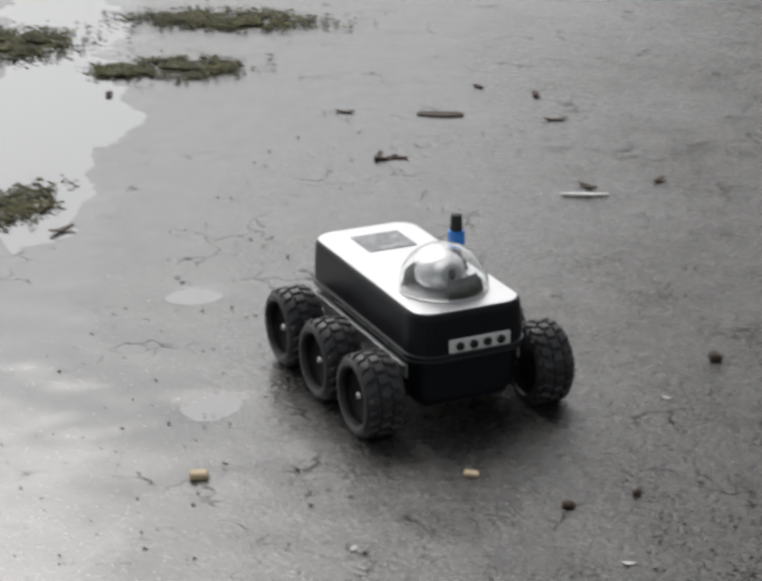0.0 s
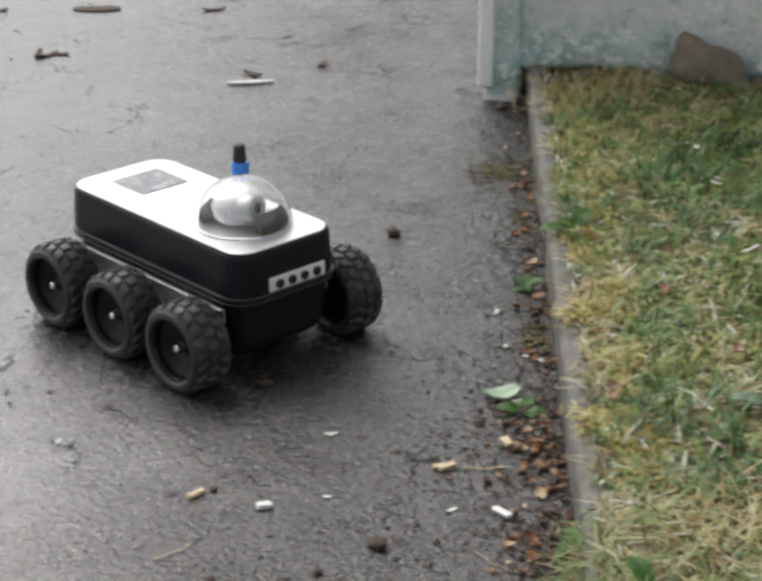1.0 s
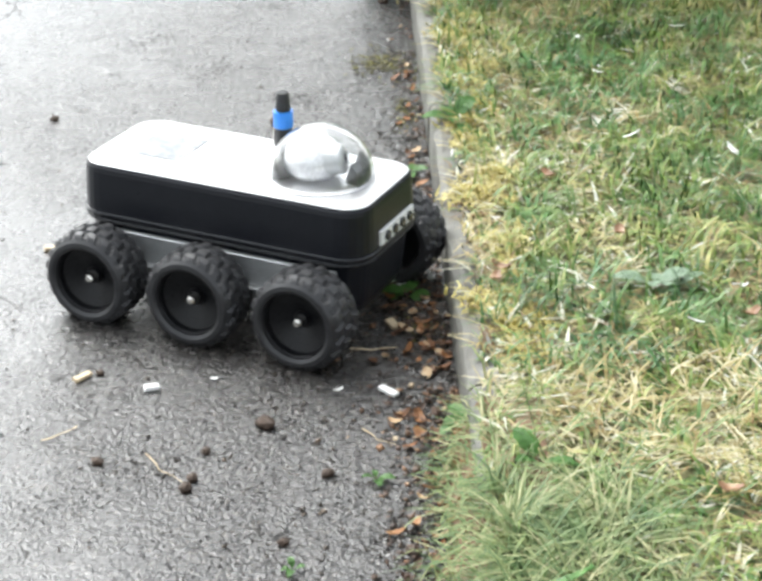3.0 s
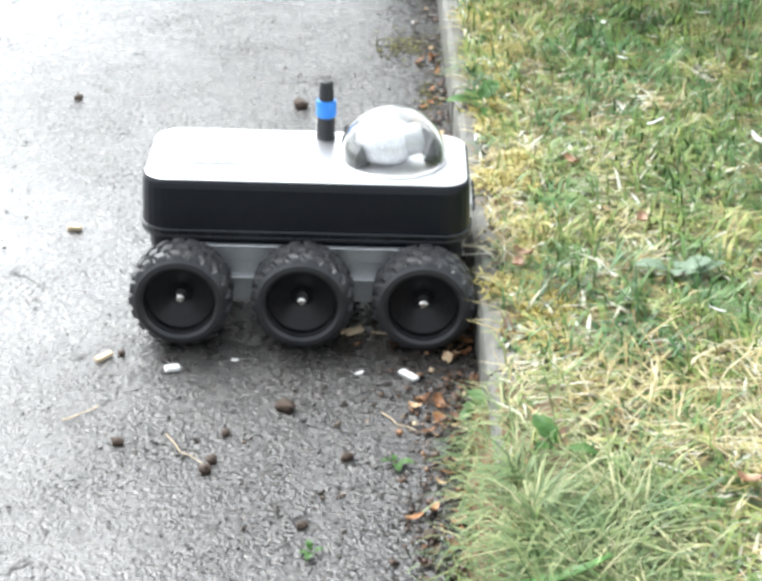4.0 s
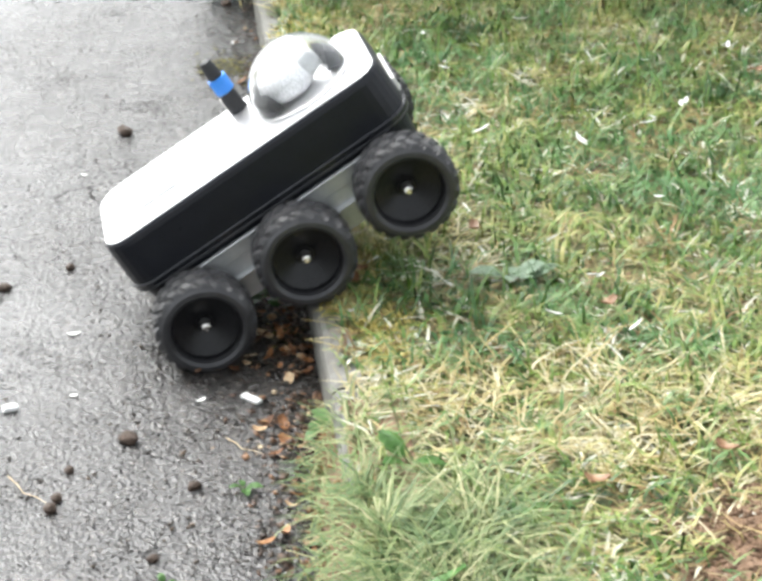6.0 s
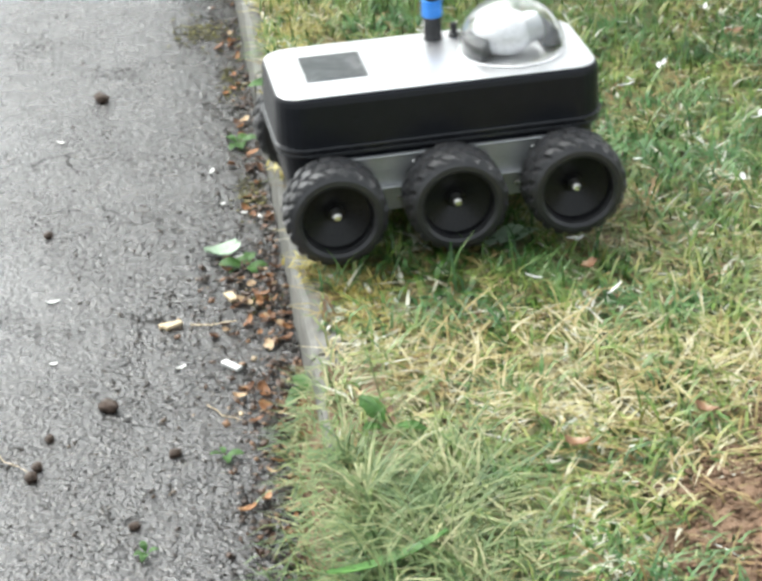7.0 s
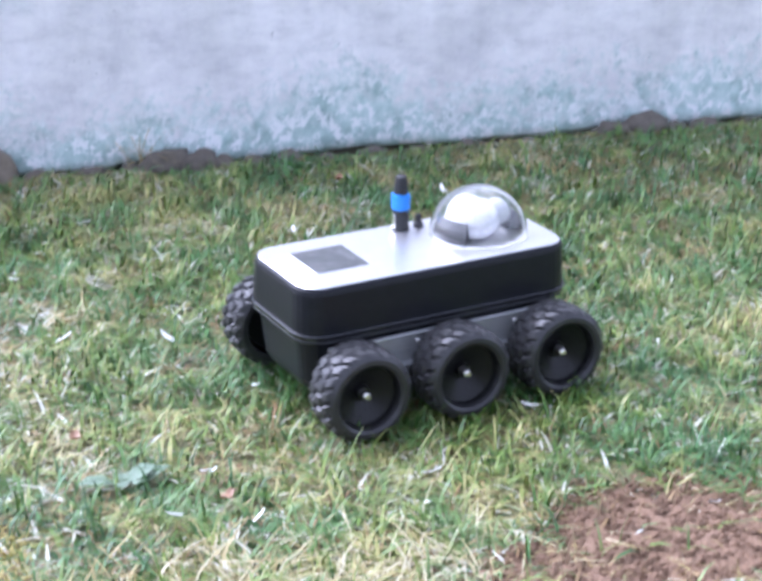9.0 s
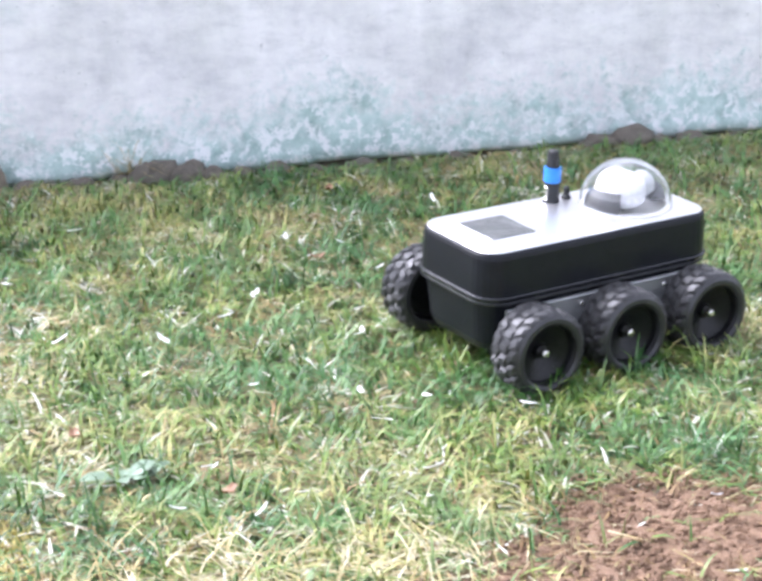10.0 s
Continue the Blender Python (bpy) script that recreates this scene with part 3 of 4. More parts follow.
def dryness(x, y):
    """Share of dead blades: most along the kerb and in a straw patch, least out in the lawn's middle."""
    d = 0.12 + 1.25 * (patch(x, y, 3.4, 2.0) - 0.45) + 1.5 * (patch(x, y, 12.0, 5.0) - 0.5) + 0.5 * (patch(x, y, 30.0, 6.0) - 0.5)
    d += 0.60 * max(0, 1 - math.hypot((x - 0.26) / 0.26, (y + 0.20) / 0.12))
    d += 0.38 * max(0, 1 - x / 0.30)
    d += 0.25 * max(0, 1 - (on_wall(x) - y) / 0.45)
    d -= 0.45 * max(0, 1 - math.hypot((x - 0.85) / 0.70, (y - 0.02) / 0.55))
    return min(0.95, max(0.05, d))


def in_oval(cx, cy, rx, ry, least=-9.0):
    """Roots in a soft-edged, ragged oval."""
    def where(rng, n):
        p = np.stack([cx + rx * 0.55 * rng.normal(0, 1, n), cy + ry * 0.55 * rng.normal(0, 1, n)], 1)
        return np.array([q for q in p if q[0] > least and noise.noise((q[0] * 17, q[1] * 17, 3.0)) > -0.25])
    return where


def lawn():
    area = (0.02, 2.15, -0.80, 1.62)
    near = (-0.03, 0.06, -0.80, -0.13)
    gap = lambda x, y: min(1.0, max(0.03, 0.42 - 2.4 * bareness(x, y))) * (1.0 if x > 0.042 or y < -0.14 else ((0.8 if x > 0.014 else 0.25) if y < 0.06 else (0.75 if x > 0.026 else 0.10)))
    green = lambda x, y: gap(x, y) * (1 - dryness(x, y)) * (0.30 + 0.70 * patch(x, y, 14, 8.0))
    thin = lambda x, y: min(1.0, max(0.16, 0.85 - 1.9 * bareness(x, y))) * (1.0 if x > 0.042 or y < -0.14 else ((1.0 if x > 0.010 else 0.4) if y < 0.06 else (1.0 if x > 0.022 else 0.2))) * min(1.0, dryness(x, y) + (0.12 if bareness(x, y) > -0.35 else 0.0))
    tagged(blades("grass", 120000, scatter(area, green), (0.024, 0.064), (0.0018, 0.0046), (8, 78), GREEN_BLADE, 1, tufted=0.6), "short uneven green lawn grass, damp", "grass", kind="stuff")
    tagged(blades("dry_grass", 105000, scatter(area, thin), (0.018, 0.055), (0.0014, 0.0036), (40, 88), DRY_BLADE, 2, 1.0, 0.5), "dead straw-coloured grass blades matted in the lawn", "dry grass", kind="stuff")
    tagged(blades("broad_grass", 15000, scatter(area, lambda x, y: green(x, y) * (1.0 if patch(x, y, 7, 21.0) > 0.5 else 0.25)), (0.026, 0.060), (0.0042, 0.0085), (20, 82), GREEN_BLADE, 11, tufted=0.5), "broad green grass blades in loose clumps", "grass", kind="stuff")
    tagged(blades("pale_thatch", 21000, scatter(area, lambda x, y: gap(x, y) * ((1.0 if patch(x, y, 9, 31.0) > 0.60 else 0.28) + 0.35 * max(0.0, 1 - x / 0.25))), (0.014, 0.050), (0.0026, 0.0066), (45, 88), PALE_BLADE, 12, 1.0, 0.5), "bleached pale dead blades lying on the lawn", "dry grass", kind="stuff")
    rusty = lambda x, y: min(1.0, max(0.05, 4.0 * (patch(x, y, 10, 61.0) - 0.46) + 0.30 * max(0.0, 1 - x / 0.25) + 1.6 * max(0.0, 0.30 - abs(bareness(x, y) + 0.15)) + 0.5 * max(0.0, 1 - math.hypot((x - 0.62) / 0.4, (y + 0.1) / 0.3))))
    tagged(blades("brown_grass", 26000, scatter(area, rusty), (0.020, 0.056), (0.0016, 0.0042), (35, 86), BROWN_BLADE, 17, 1.0, 0.5), "withered brown grass blades in patches of the lawn", "dry grass", kind="stuff")
    far = lambda x, y: 1.0 if x > 2.15 or y < -0.80 else 0.0
    tagged(blades("outer_grass", 60000, scatter((0.06, 6.0, -4.5, 1.62), lambda x, y: far(x, y) * (0.4 + 0.6 * patch(x, y, 5, 8.0))), (0.03, 0.07), (0.005, 0.012), (5, 70), GREEN_BLADE, 13), "uneven green lawn grass farther from the kerb", "grass", kind="stuff")
    tagged(blades("grass_tuft", 2300, in_oval(0.07, -0.47, 0.095, 0.14), (0.05, 0.105), (0.0014, 0.0032), (25, 70), TUFT_BLADE, 3, tufted=0.7), "tall fine pale green tuft drooping over the kerb's end", "grass", kind="stuff")
    tagged(blades("straw_tuft", 1100, in_oval(0.30, -0.20, 0.27, 0.13, 0.07), (0.045, 0.10), (0.0018, 0.0038), (45, 80), DRY_BLADE, 4, 1.0), "long pale straw lying across the lawn", "dry grass", kind="stuff")
    tagged(blades("straw_tuft", 420, in_oval(0.14, 1.42, 0.13, 0.11), (0.05, 0.10), (0.0014, 0.0026), (5, 55), DRY_BLADE, 5, crop=False), "tall dry grass standing at the wall's foot", "dry grass", kind="stuff")
    tagged(blades("weed_stalk", 46, in_oval(0.655, on_wall(0.655) - 0.022, 0.022, 0.010), (0.06, 0.15), (0.0018, 0.0034), (0, 20), DRY_BLADE, 15, crop=False), "thin yellowed weed stalks standing against the wall", "weed", kind="stuff")
    tagged(blades("grass_fringe", 1300, scatter((0.05, 2.1, 1.2, 1.62), lambda x, y: 0.30 if y > on_wall(x) - 0.10 else 0.0), (0.03, 0.065), (0.0016, 0.0030), (2, 55), GREEN_BLADE, 6), "longer green blades along the wall's foot", "grass", kind="stuff")
    tagged(blades("kerb_grass", 2400, scatter(near, lambda x, y: 0.8), (0.03, 0.06), (0.0014, 0.0032), (35, 85), TUFT_BLADE, 7), "mixed pale grass growing over the soil bank", "grass", kind="stuff")
    moss = []
    rng = np.random.default_rng(9)
    for k in range(17):
        cy = -0.06 + 0.095 * k + rng.uniform(-0.03, 0.03)
        moss.append(in_oval(0.070 + 0.012 * math.sin(k * 2.3), cy, 0.020 + 0.010 * (k % 3), 0.030 + 0.012 * (k % 2))(rng, 260 + 230 * (k % 3)))
    tagged(blades("moss", 0, lambda r, n: np.concatenate(moss), (0.010, 0.026), (0.0024, 0.005), (10, 75), YELLOW_MOSS, 8), "bright yellow-green moss along the kerb's edge", "moss", kind="stuff")


ground()
kerb()
wall()
lawn()


# ---- the rover ----
def tyre_mesh():
    """Lugged tyre in one skin, axle along y, outer side at -y, hub face at y = 0."""
    prof = [(0.0428, 0.010, 0), (0.0432, -0.004, 0), (0.0445, -0.0108, 0), (0.0485, -0.0136, 0), (0.0540, -0.0130, 0), (0.0575, -0.0098, 0)]
    for k, y in enumerate(np.linspace(-0.008, 0.046, 22)):
        prof.append((0.0586 + 0.0014 * math.sin(math.pi * k / 21), float(y), 1 + min(2, k // 7 if k % 7 else k // 7 + 0)))
    prof += [(0.0565, 0.0480, 0), (0.054, 0.0495, 0), (0.046, 0.0490, 0), (0.0440, 0.045, 0)]
    lugs, div = 20, 7
    steps = lugs * div
    bm = bmesh.new()
    rings = []
    for k, (r, y, row) in enumerate(prof):
        ring = []
        for i in range(steps):
            rr = r
            if row:
                local = (k - 6) % 7
                shift = {1: 0.0, 2: 3.5, 3: 0.0}[row] + {1: -0.45, 2: 0.0, 3: 0.45}[row] * (local - 3)
                raised = ((i + shift) % div) < 4.6 and local not in (6,)
                edge = 0.0022 if k in (6, 27) else 0.0
                rr = r + (0.0040 if raised else 0.0) - edge
            a = 2 * math.pi * i / steps
            ring.append(bm.verts.new((rr * math.cos(a), y, rr * math.sin(a))))
        rings.append(ring)
    for a, b in zip(rings, rings[1:] + rings[:1]):
        for i in range(steps):
            j = (i + 1) % steps
            bm.faces.new((a[i], a[j], b[j], b[i]))
    bmesh.ops.recalc_face_normals(bm, faces=bm.faces)
    return bm


def rim_mesh():
    """Deep dished rim: barrel wall, sloping web, raised hub boss."""
    return lathe([(0.0, 0.034), (0.040, 0.034), (0.0426, 0.012), (0.0433, -0.0060), (0.0424, -0.0050), (0.0420, 0.0), (0.0410, 0.003), (0.0125, 0.0145), (0.0110, 0.0145), (0.0105, 0.010), (0.0095, 0.0080), (0.0, 0.0080)], 40, "Y")


def make_rover():
    rover = new("rover")
    tagged(rover, "small six-wheeled black rover robot with a pale metal top", "robot")
    tray = loft([(0.376, 0.150, 0.030, 0.040), (0.388, 0.162, 0.032, 0.052), (0.398, 0.172, 0.034, 0.100), (0.402, 0.174, 0.034, 0.114)])
    part("lower_case", tray, CASE, rover, "glossy black plastic lower case", smooth=False)
    part("seam_rim", loft([(0.402, 0.176, 0.036, 0.1130), (0.415, 0.189, 0.039, 0.1133), (0.4165, 0.1905, 0.040, 0.1146), (0.4165, 0.1905, 0.040, 0.1160), (0.4155, 0.1895, 0.0395, 0.1168), (0.4165, 0.1905, 0.040, 0.1178), (0.4190, 0.1930, 0.0405, 0.1225), (0.4190, 0.1930, 0.0405, 0.1240), (0.4172, 0.1912, 0.040, 0.1254), (0.410, 0.184, 0.036, 0.1262)]), EDGE, rover, "raised black rim where lid meets case")
    part("lid", loft([(0.413, 0.187, 0.038, 0.1250), (0.412, 0.185, 0.037, 0.150), (0.410, 0.181, 0.036, 0.178), (0.408, 0.178, 0.035, 0.1838), (0.404, 0.174, 0.033, 0.1862), (0.398, 0.168, 0.031, 0.1865)]), CASE, rover, "deep black plastic lid with rounded corners")
    part("top_plate", loft([(0.401, 0.169, 0.032, 0.1868), (0.403, 0.171, 0.032, 0.1878), (0.401, 0.169, 0.032, 0.1888)]), PLATE, rover, "pale satin aluminium top plate")
    bm = bmesh.new()
    bevelled_box(bm, (0.078, 0.082, 0.0016), (-0.1215, 0.0045, 0.1893), 0.0005, 1)
    part("display", bm, SCREEN, rover, "dark grey smudged display window")

    # front light bar
    bm = bmesh.new()
    bevelled_box(bm, (0.006, 0.098, 0.020), (0.2070, 0.009, 0.1362), 0.0018)
    bar = part("light_bar", bm, WHITE, rover, "white front light bar with four lamps")
    for y in (-0.024, -0.002, 0.020, 0.042):
        led = lathe([(0.0, 0.0), (0.0066, 0.0), (0.0066, 0.003), (0.005, 0.0042), (0.0, 0.0046)], 18)
        led.transform(pose(0.2097, y, 0.1362, 0, 90, 0))
        part("lamp_lens", led, LENS, bar, "round dark lamp lens", smooth=False)

    # side plates of the chassis, with a tab between each pair of wheels
    for side in (-1, 1):
        bm = bmesh.new()
        y = side * 0.0915
        bevelled_box(bm, (0.345, 0.0035, 0.022), (0, y, 0.0945), 0.001, 1)
        bevelled_box(bm, (0.345, 0.008, 0.0026), (0, y + side * 0.0030, 0.1050), 0.0010, 1)
        for x in (-0.075, 0.075):
            pts = ((-0.062, 0.0836), (0.062, 0.0836), (0.034, 0.064), (0.030, 0.030), (-0.030, 0.030), (-0.034, 0.064))
            faces = []
            for dy in (-0.0017, 0.0017):
                faces.append([bm.verts.new((x + px, y + dy, pz)) for px, pz in pts])
            bm.faces.new(faces[0])
            bm.faces.new(faces[1][::-1])
            for i in range(6):
                j = (i + 1) % 6
                bm.faces.new((faces[0][i], faces[1][i], faces[1][j], faces[0][j]))
            bevelled_box(bm, (0.066, 0.012, 0.003), (x, y + side * 0.006, 0.064), 0.0008, 1)
            # folded lips down the sloping edges
            for way in (-1, 1):
                bevelled_box(bm, (0.032, 0.009, 0.0024), (0, 0, 0), 0.0007, 1, pose(x + way * 0.048, y + side * 0.0048, 0.0742, 0, way * -35, 0))
        bmesh.ops.recalc_face_normals(bm, faces=bm.faces)
        plate = part("side_plate", bm, STEEL, rover, "folded grey sheet-metal chassis plate")
        for x, z in ((-0.040, 0.092), (0.112, 0.092), (-0.060, 0.046), (0.090, 0.046)):
            b = lathe([(0.0, 0.0), (0.0038, 0.0), (0.0038, 0.0022), (0.0025, 0.0036), (0.0, 0.004)], 12, "Y")
            if side < 0:
                bmesh.ops.scale(b, verts=b.verts, vec=(1, -1, 1))
            b.transform(pose(x, y + side * 0.0016, z))
            bmesh.ops.recalc_face_normals(b, faces=b.faces)
            part("bolt", b, BOLT, plate, "bright zinc bolt")
        for x in (-0.15, 0.0, 0.15):
            b = lathe([(0.013, 0.0), (0.013, 0.020), (0.008, 0.022), (0.008, 0.035)], 16, "Y")
            b.transform(pose(x, side * 0.085 - (0.0175 if side > 0 else 0.0), 0.060))
            part("axle", b, CASE, rover, "black axle housing")
    # battery and gearbox hump under the case
    bm = bmesh.new()
    bevelled_box(bm, (0.30, 0.11, 0.03), (0, 0, 0.034), 0.006)
    part("belly_pan", bm, CASE, rover)

    # clear camera dome
    cx, cy, cz = 0.1075, -0.002, 0.1888
    outer = [(0.069 * math.cos(radians(a)), 0.069 * math.sin(radians(a))) for a in range(0, 91, 6)]
    inner = [(0.0674 * math.cos(radians(a)), 0.0674 * math.sin(radians(a))) for a in range(90, -1, -6)]
    bm = lathe([(0.069, 0.0002)] + outer[1:-1] + [(0.0, 0.069)], 48)
    bm2 = lathe([(0.0674, 0.0002)] + inner[::-1][1:-1] + [(0.0, 0.0674)], 48)
    bmesh.ops.delete(bm, geom=[f for f in bm.faces if len(f.verts) > 4], context="FACES_ONLY")
    bmesh.ops.delete(bm2, geom=[f for f in bm2.faces if len(f.verts) > 4], context="FACES_ONLY")
    bmesh.ops.reverse_faces(bm2, faces=bm2.faces)
    tmp = bpy.data.meshes.new("dome_inside")
    bm2.to_mesh(tmp)
    bm2.free()
    bm.from_mesh(tmp)
    bpy.data.meshes.remove(tmp)
    bm.transform(pose(cx, cy, cz))
    dome = part("camera_dome", bm, DOME, rover, "clear acrylic camera dome", smooth=True)
    dome.visible_shadow = False
    ring = lathe([(0.0664, 0.0), (0.0664, 0.0016), (0.060, 0.0022), (0.060, 0.0)], 40, close=True)
    ring.transform(pose(cx, cy, cz + 0.0005))
    part("base_ring", ring, SILVER, dome, "silver ring under the dome", smooth=True)
    # two dark wedge arcs on opposite sides, low inside the dome
    for mid in (12, 192):
        bm = bmesh.new()
        lay = []
        for rad, z in ((0.0645, 0.003), (0.0610, 0.021), (0.051, 0.030), (0.041, 0.003)):
            lay.append([bm.verts.new((rad * math.cos(radians(mid + a)), rad * math.sin(radians(mid + a)), z)) for a in range(-30, 31, 10)])
        for p0, p1 in zip(lay, lay[1:] + lay[:1]):
            for i in range(6):
                bm.faces.new((p0[i], p0[i + 1], p1[i + 1], p1[i]))
        for i in (0, 6):
            bm.faces.new([l[i] for l in lay])
        bmesh.ops.recalc_face_normals(bm, faces=bm.faces)
        bm.transform(pose(cx, cy, cz))
        part("dark_wedge", bm, CHARCOAL, dome, "curved black wedge low inside the dome")
    ball = lathe([(0.0, 0.002), (0.028, 0.003), (0.036, 0.011), (0.038, 0.025), (0.034, 0.038), (0.026, 0.046), (0.014, 0.051), (0.0, 0.052)], 32)
    ball.transform(pose(cx - 0.010, cy, cz))
    part("camera_ball", ball, SILVER, dome, "silver camera housing", smooth=True)
    barrel = lathe([(0.0, 0.0), (0.0185, 0.0), (0.0195, 0.004), (0.0195, 0.022), (0.017, 0.026), (0.010, 0.0275), (0.009, 0.026), (0.0, 0.025)], 28)
    barrel.transform(pose(cx + 0.010, cy - 0.008, cz + 0.026) @ pose(0, 0, 0, 0, 78, 14))
    part("lens_barrel", barrel, STEEL, dome, "grey metal lens barrel", smooth=False)
    glass = lathe([(0.0, 0.0), (0.0085, 0.0), (0.006, 0.002), (0.0, 0.0028)], 20)
    glass.transform(pose(cx + 0.010, cy - 0.008, cz + 0.026) @ pose(0, 0, 0, 0, 78, 14) @ pose(0, 0, 0.0250))
    part("lens", glass, LENS, dome, "dark glass lens", smooth=True)

    # connector stub with its blue collar
    ax, ay = 0.020, 0.063
    body = lathe([(0.0, 0.0), (0.0125, 0.0), (0.0125, 0.003), (0.0115, 0.005), (0.0115, 0.031), (0.0, 0.031)], 24)
    body.transform(pose(ax, ay, 0.1888))
    stub = part("connector", body, CHARCOAL, rover, "black round connector stub")
    collar = lathe([(0.0, 0.0), (0.0125, 0.0), (0.0132, 0.001), (0.0132, 0.010), (0.0126, 0.0115), (0.0132, 0.013), (0.0128, 0.0215), (0.0, 0.0225)], 28)
    collar.transform(pose(ax, ay, 0.2198))
    part("collar", collar, BLUE, stub, "bright blue plastic collar", smooth=False)
    cap = lathe([(0.0, 0.0), (0.0098, 0.0), (0.0096, 0.008), (0.0088, 0.018), (0.0078, 0.0245), (0.0052, 0.0258), (0.0, 0.0258)], 24)
    cap.transform(pose(ax, ay, 0.2423))
    part("cap", cap, CHARCOAL, stub, "tapered black cap", smooth=False)
    bm = bmesh.new()
    bevelled_box(bm, (0.0022, 0.007, 0.022), (ax - 0.0122, ay - 0.002, 0.2035), 0.0006, 1)
    part("latch", bm, BOLT, stub, "small metal latch")
    knob = lathe([(0.0, 0.0), (0.0072, 0.0), (0.0072, 0.004), (0.0048, 0.006), (0.0045, 0.017), (0.003, 0.0185), (0.0, 0.0185)], 20)
    knob.transform(pose(0.048, 0.063, 0.1888))
    part("switch", knob, CHARCOAL, rover, "small black toggle switch")

    # six wheels
    tyre, rim = tyre_mesh(), rim_mesh()
    tyre_me, rim_me, nut_me = (bpy.data.meshes.new(n) for n in ("wheel", "rim", "axle_nut"))
    nut = lathe([(0.0, -0.0035), (0.0036, -0.0035), (0.0058, -0.0015), (0.0066, 0.001), (0.0066, 0.012)], 8, "Y")
    for bm, me, material in ((tyre, tyre_me, RUBBER), (rim, rim_me, RIM), (nut, nut_me, BOLT)):
        bm.to_mesh(me)
        bm.free()
        me.materials.append(material)
    wheels = []
    for side in (-1, 1):
        for x in (-0.15, 0.0, 0.15):
            w = new("wheel", tyre_me)
            w.parent = rover
            tagged(w, "chunky black rubber tyre with lugged tread")
            for name, me, label in (("rim", rim_me, "deep matt black wheel rim"), ("axle_nut", nut_me, "bright axle nut")):
                o = new(name, me)
                o.parent = w
                tagged(o, label)
            wheels.append((w, side, x))
    return rover, wheels


rover, wheels = make_rover()


# ---- stones along the wall ----
boulder = stone("boulder", (0.345, on_wall(0.345) - 0.045, 0.088), (0.086, 0.054, 0.056), 3.0, "brown rounded stone leaning against the garden wall", BOULDER)
boulder.matrix_world = pose(0.345, on_wall(0.345) - 0.045, 0.086, 0, 32, -8)
rng = random.Random(4)
for u, size in ((0.12, 0.020), (0.19, 0.026), (0.25, 0.018), (0.45, 0.022), (0.50, 0.016), (0.55, 0.020), (0.63, 0.019), (0.70, 0.034), (0.755, 0.030), (0.80, 0.022), (0.86, 0.018), (0.93, 0.022), (1.01, 0.016), (1.10, 0.020), (1.19, 0.015), (1.30, 0.018), (1.42, 0.016), (1.60, 0.026), (1.665, 0.034), (1.73, 0.020), (1.80, 0.022), (1.90, 0.018)):
    stone("stone", (u, on_wall(u) - 0.030 - rng.uniform(0, 0.014), 0.047 + size * 0.6), (size * 1.7, size * 1.1, size * 1.1), u * 9, "rough brown stone under the wall's edge", turn=rng.uniform(-30, 30), group="stones along the wall's foot")


# ---- litter on road and lawn ----
def flat_bit(name, x, y, z, length, width, thick, turn, material, label, category, group="", seed=1.0, bend=0.0):
    """A thin, slightly bent chip or leaf with an uneven pointed outline."""
    bm = bmesh.new()
    n = 9
    top, low = [], []
    for i in range(n):
        u = i / (n - 1)
        half = width / 2 * (math.sin(math.pi * (0.08 + 0.84 * u)) ** 0.7) * (1 + 0.25 * noise.noise((u * 4, seed, 0)))
        for s in (-1, 0, 1):
            yy = s * half + 0.12 * width * noise.noise((u * 3, seed, s * 2.0))
            zz = thick + bend * length * (u - 0.5) ** 2 * 2 + (0.10 * width if s == 0 else 0) * -1 * (1 if bend else 0)
            top.append(bm.verts.new(((u - 0.5) * length, yy, zz)))
            low.append(bm.verts.new(((u - 0.5) * length, yy, zz - thick)))
    for i in range(n - 1):
        for s in range(2):
            a, b = i * 3 + s, (i + 1) * 3 + s
            bm.faces.new((top[a], top[b], top[b + 1], top[a + 1]))
            bm.faces.new((low[a], low[a + 1], low[b + 1], low[b]))
        for s, f in ((0, 1), (2, 0)):
            a, b = i * 3 + s, (i + 1) * 3 + s
            bm.faces.new((top[a], low[a], low[b], top[b]) if f else (top[b], low[b], low[a], top[a]))
    for e in (0, (n - 1) * 3):
        bm.faces.new((top[e], top[e + 1], low[e + 1], low[e]))
        bm.faces.new((top[e + 1], top[e + 2], low[e + 2], low[e + 1]))
    bmesh.ops.recalc_face_normals(bm, faces=bm.faces)
    ob = part(name, bm, material)
    ob.matrix_world = pose(x, y, z, 0, 0, turn)
    return tagged(ob, label, category, group)


def chip(x, y, length, width, turn, material=PALE_BIT):
    bm = bmesh.new()
    bevelled_box(bm, (length, width, width * 0.55), (0, 0, width * 0.28), width * 0.15, 2)
    for v in bm.verts:
        v.co += Vector((0.16 * width * noise.noise(v.co * 300), 0.12 * width * noise.noise(v.co * 280 + Vector((x * 50, 0, 0))), 0))
    ob = part("wood_chip", bm, material)
    ob.matrix_world = pose(x, y, 0.001, 0, 0, turn)
    return tagged(ob, "pale splintered wood chip lying on wet asphalt", "wood chip", "wood chips on the road")


